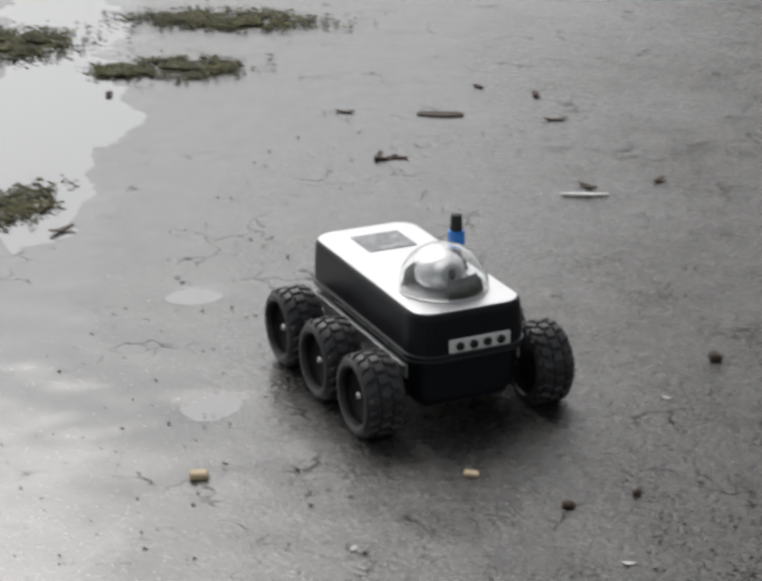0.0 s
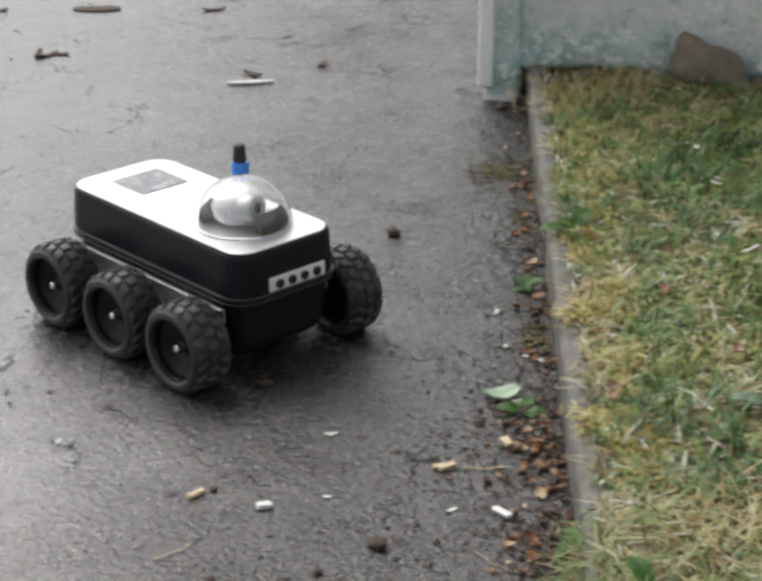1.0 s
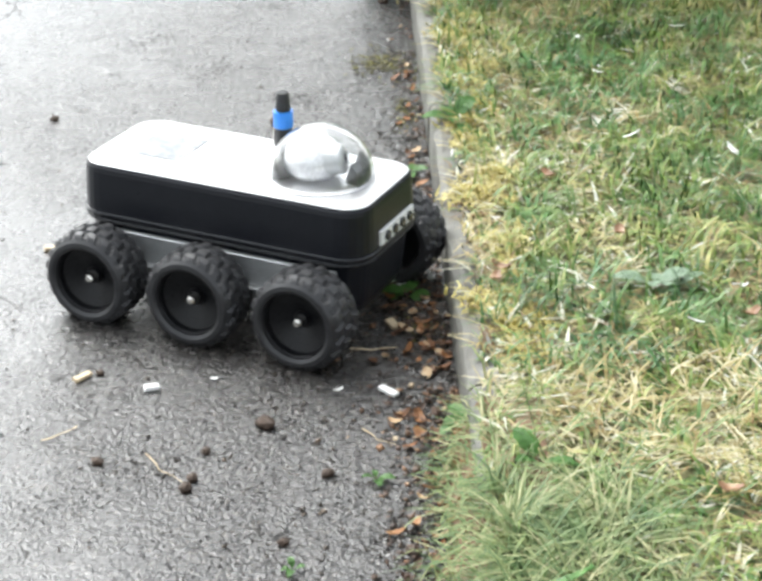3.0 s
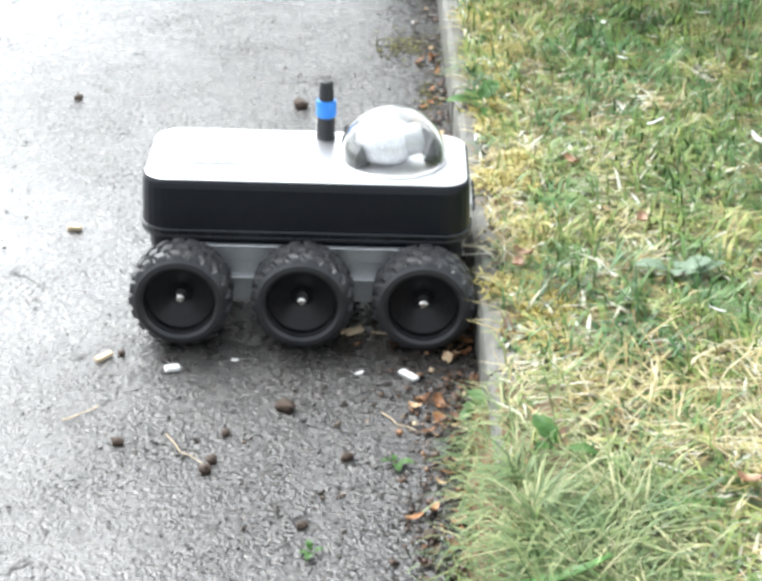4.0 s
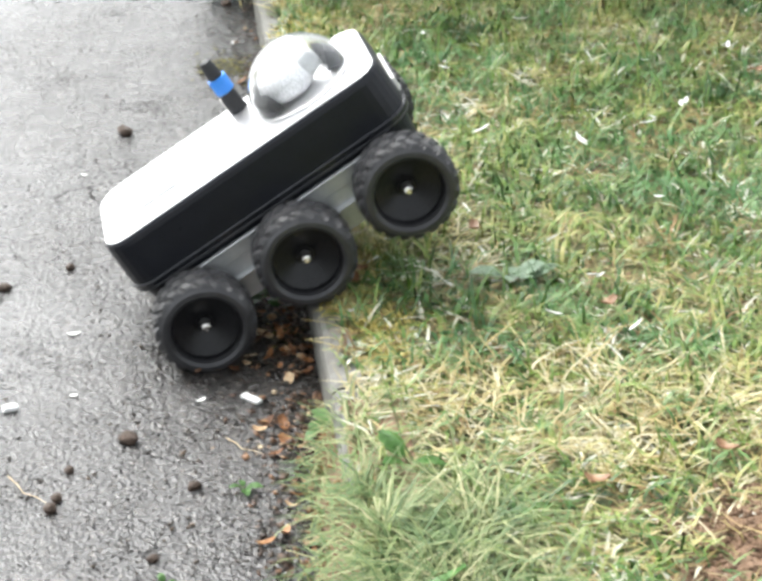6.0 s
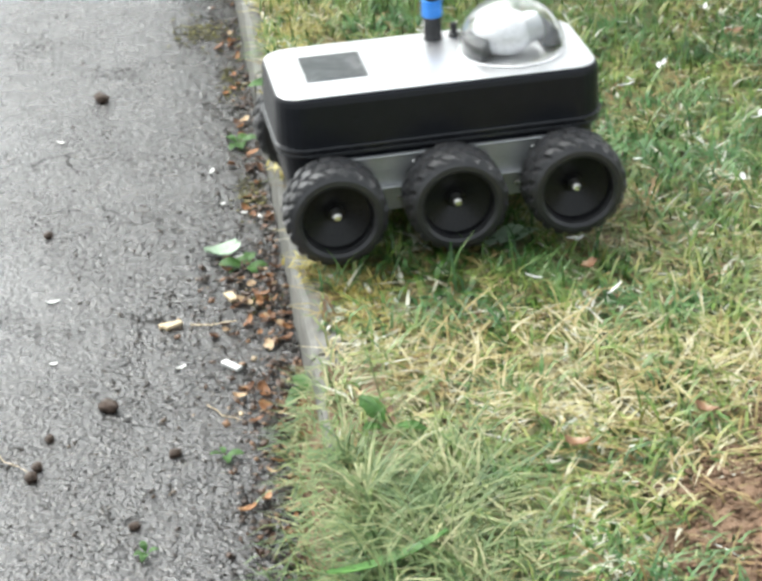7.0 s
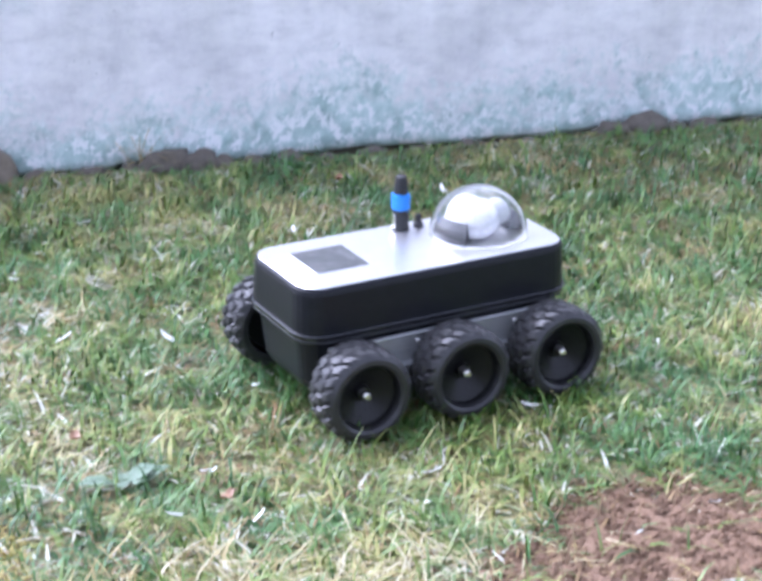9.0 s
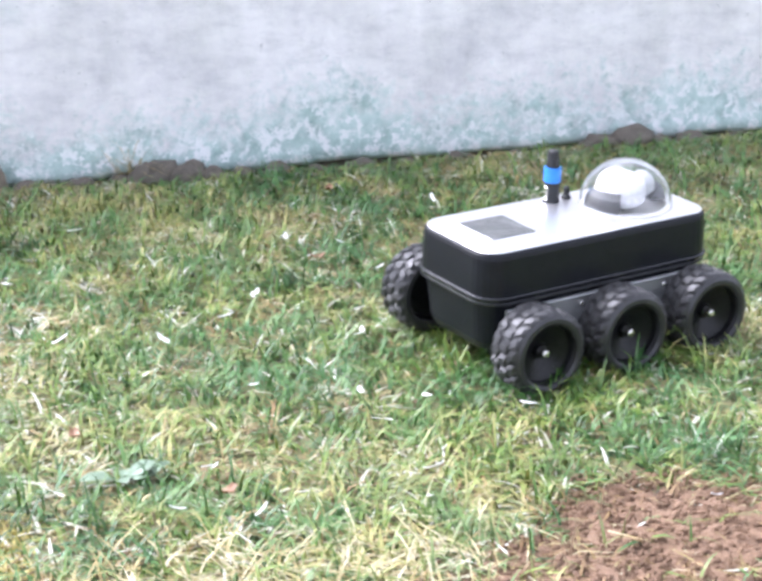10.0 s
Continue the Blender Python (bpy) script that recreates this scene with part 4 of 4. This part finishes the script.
for x, y, l, w, a in ((-0.458, 0.038, 0.026, 0.009, 50), (-0.372, 0.010, 0.018, 0.011, 15), (-0.086, 0.0, 0.028, 0.010, -48), (-0.152, 0.113, 0.025, 0.009, 35), (-0.161, 0.114, 0.018, 0.008, 20), (-0.915, 0.332, 0.026, 0.018, 20), (-0.544, 0.411, 0.020, 0.012, 0), (-0.076, 0.178, 0.022, 0.012, 110)):
    chip(x, y, l, w, a, WHITE if y < 0.02 else PALE_BIT)
for k, (x, y) in enumerate(((-0.298, 0.037), (-0.146, 0.008), (-0.081, 0.59), (-0.048, 1.335), (-0.304, 0.732), (-0.303, 0.2), (-0.071, 0.473), (-0.653, 0.17), (-0.02, 0.424), (-0.043, 0.44), (-0.06, 0.30), (-0.03, 0.245))):
    flat_bit("petal", x, y, 0.001, 0.010 + 0.004 * (k % 3), 0.006, 0.0010, 37 * k, PETAL, "small white petal stuck to the wet ground", "petal", "white petals", k * 1.7, 0.2)
for x, y, s in ((-0.231, -0.079, 0.0125), (-0.419, -0.161, 0.008), (-0.316, -0.217, 0.009), (-0.310, -0.196, 0.008), (-0.241, 0.899, 0.014), (-0.298, -0.138, 0.007), (-0.438, 0.05, 0.006), (-0.159, -0.188, 0.009), (-0.206, -0.325, 0.007), (-0.072, -0.341, 0.008), (-0.399, 0.341, 0.010), (-0.314, 0.398, 0.008), (-0.606, 0.921, 0.008), (-0.052, 1.566, 0.012)):
    stone("seed_husk", (x, y, s * 0.42), (s * 0.95, s * 0.75, s * 0.55), x * 40, "dark brown crumbled seed husk on wet asphalt", DARK_CONE, x * 900, "husk", "seed husks on the road")


def twig(points, radius, label, material=DRY_BLADE):
    cu = bpy.data.curves.new("twig", "CURVE")
    cu.dimensions, cu.bevel_depth, cu.bevel_resolution = "3D", radius, 1
    sp = cu.splines.new("POLY")
    sp.points.add(len(points) - 1)
    for k, (q, p) in enumerate(zip(sp.points, points)):
        q.co = (*p, 1)
        q.radius = 1.0 - 0.6 * k / len(points)
    cu.materials.append(material)
    me = bpy.data.meshes.new_from_object(bpy.data.objects.new("twig", cu))
    ob = new("twig", me)
    return tagged(ob, label, "twig", "thin twigs on the road")


for x0, y0, x1, y1, r in ((-0.49, -0.116, -0.452, -0.085, 0.0016), (-0.367, -0.145, -0.321, -0.207, 0.0013), (-0.386, 2.122, -0.328, 2.175, 0.0022), (-0.485, -0.114, -0.45, -0.081, 0.0016), (-0.12, -0.09, -0.08, -0.13, 0.0013), (-0.13, 0.108, -0.075, 0.112, 0.0022)):
    pts = [(x0 + (x1 - x0) * k / 4 + 0.003 * math.sin(k * 2.1 + x0 * 50), y0 + (y1 - y0) * k / 4 + 0.003 * math.cos(k * 1.7), r + 0.001) for k in range(5)]
    twig(pts, r * 0.6, "thin dry twig lying on the asphalt", DARK_CONE if y0 > 1 else PALE_BIT)
flat_bit("wood_strip", -0.559, 1.731, 0.001, 0.098, 0.014, 0.004, 9, PETAL, "long pale grey split of wood on wet asphalt", "wood", seed=4.0)
flat_bit("dead_leaf", -0.974, 2.304, 0.001, 0.11, 0.045, 0.003, 4, DARK_CONE, "large dark wet leaf flat on the asphalt", "leaf", seed=7.0)
for k, (x, y) in enumerate(((-0.987, 1.931), (-1.01, 1.925), (-1.035, 1.932), (-0.933, 2.579), (-1.201, 2.289), (-1.527, 1.332), (-1.823, 2.363), (-0.56, 1.79), (-0.70, 2.30), (-0.42, 1.86), (-0.78, 2.52))):
    flat_bit("dead_leaf", x, y, 0.001, 0.035 + 0.01 * (k % 3), 0.018, 0.002, 47 * k, DARK_CONE, "small dark dead leaf stuck to wet asphalt", "leaf", "dead leaves on the road", k * 2.3, 0.2)


def leaf_plant(x, y, z, count, length, material, label, seed, lift=35):
    """A rosette of broad leaves on short stalks."""
    r = random.Random(seed)
    top = new("weed")
    top.location = (x, y, z)
    tagged(top, label, "weed", "weeds along the kerb")
    for k in range(count):
        bm = bmesh.new()
        l = length * r.uniform(0.7, 1.15)
        rows = []
        for i in range(7):
            u = i / 6
            half = 0.26 * l * math.sin(math.pi * (0.05 + 0.9 * u)) ** 0.8 * (1 + 0.12 * math.sin(u * 20 + k))
            zz = l * (0.55 * u - 0.50 * u * u) * math.sin(radians(lift)) * 2
            rows.append([bm.verts.new((l * (0.15 + u) * 0.9, s * half, zz + 0.10 * half * abs(s) + 0.002)) for s in (-1, 0, 1)])
        for p0, p1 in zip(rows, rows[1:]):
            for s in range(2):
                bm.faces.new((p0[s], p1[s], p1[s + 1], p0[s + 1]))
        geom = bmesh.ops.solidify(bm, geom=bm.faces[:], thickness=0.0007)
        bm.transform(pose(0, 0, 0, r.uniform(-12, 12), r.uniform(-20, 10), 360 * k / count + r.uniform(-25, 25)))
        part("leaf", bm, material, top)
    return top


leaf_plant(-0.050, 0.272, 0.0, 6, 0.036, WEED, "fresh green weed growing at the kerb's foot", 1)
leaf_plant(-0.036, 0.690, 0.0, 5, 0.030, WEED, "fresh green weed growing at the kerb's foot", 2)
leaf_plant(-0.194, -0.374, 0.0, 4, 0.016, WEED, "tiny green seedling on the asphalt", 3, 60)
leaf_plant(-0.004, -0.125, 0.03, 6, 0.034, WEED, "green weed spilling over the kerb's end", 4)
leaf_plant(0.036, 0.725, 0.074, 6, 0.055, WEED, "bright green weed growing over the kerb", 5)
leaf_plant(-0.105, -0.197, 0.0, 4, 0.020, WEED, "small green weed among leaf litter", 6)
leaf_plant(0.062, -0.300, 0.085, 3, 0.050, WEED, "broad bright green leaf in the lawn", 7, 20)
leaf_plant(0.253, 0.136, 0.080, 4, 0.055, PALE_LEAF, "dull blue-green weed in the lawn", 8, 25)
leaf_plant(0.280, 0.130, 0.080, 3, 0.040, PALE_LEAF, "dull blue-green weed in the lawn", 9, 25)
leaf_plant(0.90, 1.36, 0.072, 4, 0.040, WEED, "small green weed at the wall's foot", 10, 40)
flat_bit("pale_leaf", -0.080, 0.313, 0.006, 0.050, 0.034, 0.0012, 25, PALE_LEAF, "pale green fallen leaf beside the kerb", "leaf", seed=3.0, bend=0.3)
flat_bit("long_leaf", 0.03, -0.555, 0.10, 0.13, 0.012, 0.001, 24, WEED, "long narrow green blade over the grass tuft", "leaf", seed=5.0, bend=0.15)

LAWN_PETALS = ((0.552, 0.623), (0.624, 0.698), (0.426, 0.539), (0.287, 0.593), (0.261, 1.045), (0.346, 0.091), (0.275, -0.016), (0.708, 0.474), (0.817, 0.554), (0.846, 0.732), (0.752, 0.916), (0.601, -0.015), (0.064, 0.300), (0.280, 0.909), (0.428, 0.552), (0.541, 0.60), (0.614, 0.688), (0.740, 0.559))
MORE_PETALS = ((0.700, 0.462), (0.744, 0.912), (0.830, 0.864), (0.600, 0.863), (1.081, 1.043), (0.439, 1.102), (0.355, 0.090), (0.564, -0.087), (0.797, 0.114), (0.870, -0.228), (0.615, 0.255), (0.275, 0.889), (0.365, -0.056), (0.69, 0.20), (0.49, 0.33), (0.95, 0.62))
for k, (x, y) in enumerate(LAWN_PETALS + MORE_PETALS):
    ob = flat_bit("petal", x, y, lawn_height(x, y) + 0.030, 0.013 + 0.005 * (k % 4), 0.005 + 0.002 * (k % 3), 0.0010, 61 * k, PETAL, "small white petal caught in the grass", "petal", "white petals", k * 1.3, 0.12)
    ob.matrix_world = pose(x, y, lawn_height(x, y) + 0.030, 20 * math.sin(k), 25 * math.cos(k * 2.0), 61 * k)
for k, (x, y) in enumerate(((0.776, 0.826), (0.223, 0.258), (0.25, -0.368), (0.05, 0.128), (0.06, 0.16), (0.942, 1.20), (0.40, -0.32), (0.35, 0.02), (0.15, 0.45))):
    flat_bit("dead_leaf", x, y, lawn_height(x, y) + 0.024, 0.026, 0.015, 0.0012, 83 * k, BROWN_LEAF, "small rust-brown dead leaf in the grass", "leaf", "dead leaves on the lawn", k * 3.1, 0.4)

rk = random.Random(12)
for k in range(120):
    y = rk.choice((rk.uniform(-0.40, -0.02), rk.uniform(-0.40, -0.02), rk.uniform(0.04, 0.26), rk.uniform(0.3, 1.2)))
    x = -abs(rk.gauss(0, 0.035 if y < 0.3 else 0.018)) - 0.006
    ob = flat_bit("brown_leaf", x, y, 0.003, rk.uniform(0.008, 0.024), rk.uniform(0.005, 0.013), 0.0009, rk.uniform(0, 360), RUST_LEAF, "curled rust-brown leaf in the gutter beside the kerb", "leaf", "brown leaves along the kerb", k * 2.9, rk.uniform(0.1, 0.6))
    ob.matrix_world = pose(x, y, 0.004 + bank_height(x, y) * (1 if y < -0.1 and bank_height(x, y) > 0 else 0), rk.uniform(-25, 25), rk.uniform(-25, 25), rk.uniform(0, 360))


def crumbs(name, roots, size, material, label, category, seed, flat=0.5):
    """Many small angular bits in one mesh; roots are (x, y, z)."""
    r = np.random.default_rng(seed)
    n = len(roots)
    octa = np.array([(1, 0, 0), (0, 1, 0), (-1, 0, 0), (0, -1, 0), (0, 0, 1), (0, 0, -0.6)], float)
    s = r.uniform(*size, n)[:, None] * r.uniform(0.5, 1.4, (n, 3)) * np.array([1, 0.75, flat])
    a = r.uniform(0, 2 * np.pi, n)
    v = octa[None] * (1 + 0.3 * r.uniform(-1, 1, (n, 6, 1))) * s[:, None, :]
    c, d = np.cos(a)[:, None], np.sin(a)[:, None]
    lean = r.uniform(-0.5, 0.5, (n, 2, 1)) * (1 - flat)
    v[..., 2] += lean[:, 0] * v[..., 0] + lean[:, 1] * v[..., 1]
    v[..., 2] -= np.minimum(0, v[..., 2].min(1, keepdims=True) * 0.8)
    v = np.stack([v[..., 0] * c - v[..., 1] * d, v[..., 0] * d + v[..., 1] * c, v[..., 2]], -1) + np.asarray(roots)[:, None, :]
    tri = np.array([(0, 1, 4), (1, 2, 4), (2, 3, 4), (3, 0, 4), (1, 0, 5), (2, 1, 5), (3, 2, 5), (0, 3, 5)])
    f = (np.arange(n) * 6)[:, None, None] + tri[None]
    return tagged(bulk(name, v.reshape(-1, 3), f.reshape(-1, 3), material), label, category, kind="stuff")


rn = np.random.default_rng(21)


def strip(n, spread, y0, y1):
    y = rn.uniform(y0, y1, n)
    return np.stack([-np.abs(rn.normal(0, spread, n)) - 0.003, y, np.full(n, 0.0012)], 1)


road_any = np.stack([rn.uniform(-1.3, 0, 2200), rn.uniform(-0.5, 2.2, 2200), np.full(2200, 0.0008)], 1)
crumbs("grit", np.concatenate([strip(1700, 0.045, -0.6, 1.6), road_any[:800], strip(900, 0.14, -0.5, 0.5)]), (0.0012, 0.0040), GRIT, "dark grit and crumbs scattered on the road", "grit", 1)
pale = np.concatenate([strip(420, 0.05, -0.5, 1.5), road_any[700:1300]])
crumbs("pale_gravel", pale, (0.0008, 0.0024), CONCRETE, "tiny pale gravel scattered on the road", "gravel", 2)
litter = np.concatenate([strip(1000, 0.042, -0.60, 0.02), strip(240, 0.055, 0.05, 0.30), strip(240, 0.016, 0.30, 1.55)])
litter[:, 2] += rn.uniform(0, 0.004, len(litter))
crumbs("leaf_litter", litter, (0.0012, 0.0066), BROWN_LEAF, "rust-brown crumbled leaf litter along the kerb", "leaf litter", 3, 0.16)
dirt = np.array([(x, y, lawn_height(x, y) + 0.002) for x, y in zip(rn.uniform(0.3, 1.05, 16000), rn.uniform(-0.80, -0.05, 16000)) if bareness(x, y) > -0.12])
crumbs("soil_crumbs", dirt, (0.0015, 0.006), SOIL, "loose red-brown soil crumbs in bare hollows", "soil", 4, 0.7)


# ---- water, moss and a built tree reflection towards the road's far side ----
def puddle(points, seed, label):
    """A thin sheet of water: a ragged band along the points (x, y, half width)."""
    bm = bmesh.new()
    rows = []
    n = 90
    for i in range(n + 1):
        u = i / n * (len(points) - 1)
        k = min(int(u), len(points) - 2)
        f = u - k
        x, y, w = (p + (q - p) * f for p, q in zip(points[k], points[k + 1]))
        end = math.sin(math.pi * (0.02 + 0.96 * i / n)) ** 0.5
        l = w * end * (1 + 0.55 * noise.noise((y * 4, seed, 0)) + 0.10 * noise.noise((y * 12, seed, 1)))
        r = w * end * (1 + 0.55 * noise.noise((y * 4, seed, 5)) + 0.10 * noise.noise((y * 12, seed, 6)))
        rows.append([bm.verts.new((x - l, y, -0.0016)), bm.verts.new((x + r, y, -0.0016))])
    for a, b in zip(rows, rows[1:]):
        bm.faces.new((a[0], a[1], b[1], b[0]))
    tagged(part("puddle", bm, WATER), label, "puddle", kind="structure")


puddle(((-1.46, 1.15, 0.30), (-1.70, 1.80, 0.32), (-1.92, 2.40, 0.34), (-2.13, 3.00, 0.34), (-2.35, 3.60, 0.34), (-2.62, 4.4, 0.34)), 1.0, "still puddle mirroring the bright sky on the road")
puddle(((-0.98, 0.47, 0.09), (-0.98, 0.567, 0.11), (-0.98, 0.66, 0.09)), 2.0, "small shallow puddle mirroring the sky")
puddle(((-1.16, 0.94, 0.08), (-1.16, 1.12, 0.08)), 3.0, "small shallow puddle mirroring the sky")
# the oval at x -2.30 stands in for a dark tree reflection, not moss
roots = [in_oval(cx, cy, rx, ry)(rn, k) for cx, cy, rx, ry, k in ((-1.80, 3.24, 0.22, 0.11, 4200), (-1.72, 2.66, 0.13, 0.09, 2200), (-1.88, 2.60, 0.07, 0.06, 700), (-2.30, 2.85, 0.16, 0.16, 3200), (-1.68, 1.47, 0.07, 0.12, 700))]
patchy = np.concatenate(roots)
patchy = np.concatenate([patchy, np.full((len(patchy), 1), 0.004)], 1)
crumbs("moss_and_reflection", patchy, (0.004, 0.010), MOSS_AND_REFLECTION, "dark olive moss patches and a tree reflection built of crumbs on the wet road", "moss", 5, 0.30)
gutter = np.concatenate([in_oval(cx, cy, rx, ry)(rn, k) for cx, cy, rx, ry, k in ((-0.060, 1.20, 0.050, 0.07, 420), (-0.030, 0.95, 0.020, 0.06, 180), (-0.030, 0.50, 0.020, 0.07, 200), (-0.035, 0.18, 0.022, 0.05, 160))])
gutter = np.concatenate([gutter[gutter[:, 0] < -0.004], np.full((int((gutter[:, 0] < -0.004).sum()), 1), 0.001)], 1)
crumbs("gutter_moss", gutter, (0.0015, 0.0045), GUTTER_MOSS, "thin yellow-olive moss in the gutter beside the kerb", "moss", 6, 0.22)


# ---- what moves ----
# seconds, place on the ground, heading, nose-up pitch, lean
ROVER_PATH = (
    (0, -0.696, 0.736, 0.000, -52.77, -0.35, -0.22),
    (0.3, -0.651, 0.683, 0.000, -50.44, -0.16, 0.01),
    (0.5, -0.617, 0.650, 0.000, -48.38, -0.33, -0.13),
    (1, -0.511, 0.547, -0.001, -45.48, 0.16, -0.16),
    (1.5, -0.403, 0.447, 0.000, -44.13, 0.09, 0.02),
    (2, -0.288, 0.346, -0.000, -42.96, 0.09, -0.10),
    (2.5, -0.263, 0.298, -0.001, -35.62, 0.38, 0.32),
    (2.7, -0.262, 0.291, -0.001, -31.96, 0.65, 0.43),
    (3.8, -0.230, 0.239, 0.001, -6.46, -0.19, -0.15),
    (4, -0.214, 0.236, 0.001, -1.32, -0.14, -0.13),
    (4.5, -0.215, 0.213, 0.012, 0.05, 1.23, -0.69),
    (5, -0.175, 0.218, 0.041, 0.77, 12.64, -0.82),
    (5.3, -0.083, 0.232, 0.052, 1.41, 17.48, -0.55),
    (5.5, -0.041, 0.223, 0.061, 2.18, 17.80, -0.87),
    (5.7, -0.027, 0.240, 0.065, 2.42, 23.27, -1.19),
    (6, 0.012, 0.260, 0.085, 4.38, 32.66, -0.55),
    (6.2, 0.058, 0.276, 0.093, 6.32, 35.76, 0.18),
    (6.7, 0.150, 0.268, 0.102, 5.00, 15.00, 0.80),
    (7.3, 0.256, 0.250, 0.094, 2.32, -1.68, 1.48),
    (7.5, 0.309, 0.269, 0.089, 2.94, -0.45, 1.82),
    (8, 0.434, 0.285, 0.083, 4.27, -0.86, 1.79),
    (8.2, 0.478, 0.294, 0.081, 4.60, -0.50, 1.55),
    (8.5, 0.584, 0.312, 0.078, 5.06, 0.06, 1.17),
    (9, 0.713, 0.324, 0.082, 6.29, 0.05, 1.83),
    (9.5, 0.860, 0.360, 0.077, 8.42, -0.42, 1.76),
    (10, 0.989, 0.384, 0.075, 9.78, -0.18, 2.34),
)


def eased(t):
    """The rover's row at t, straight between the rows."""
    for a, b in zip(ROVER_PATH, ROVER_PATH[1:]):
        if t <= b[0]:
            k = (t - a[0]) / (b[0] - a[0])
            return [p + (q - p) * k for p, q in zip(a[1:], b[1:])]
    return list(ROVER_PATH[-1][1:])


def rover_pose(x, y, z, yaw, pitch, lean):
    return pose(x, y, z, lean, -pitch, yaw)


def motions():
    walk(rover, [(t, rover_pose(*row)) for t, *row in ROVER_PATH])
    # the wheels turn by the way that their side of the rover has gone
    times = [0.25 * i for i in range(41)]
    turns = {-1: [0.0], 1: [0.0]}
    for a, b in zip(times, times[1:]):
        ma, mb = rover_pose(*eased(a)), rover_pose(*eased(b))
        for side in (-1, 1):
            p = Vector((0, side * 0.13, 0.06))
            step = (mb @ p - ma @ p).dot((ma.to_3x3() @ Vector((1, 0, 0))).normalized())
            turns[side].append(turns[side][-1] + math.degrees(step / 0.0625))
    for w, side, x in wheels:
        flip = pose(0, 0, 0, 0, 0, 180 if side > 0 else 0)
        rows = []
        for t, a in zip(times, turns[side]):
            rows.append((t, pose(x, side * 0.1570, 0.0602) @ pose(0, 0, 0, 0, a + 17 * x * 40, 0) @ flip))
        walk(w, rows)


motions()
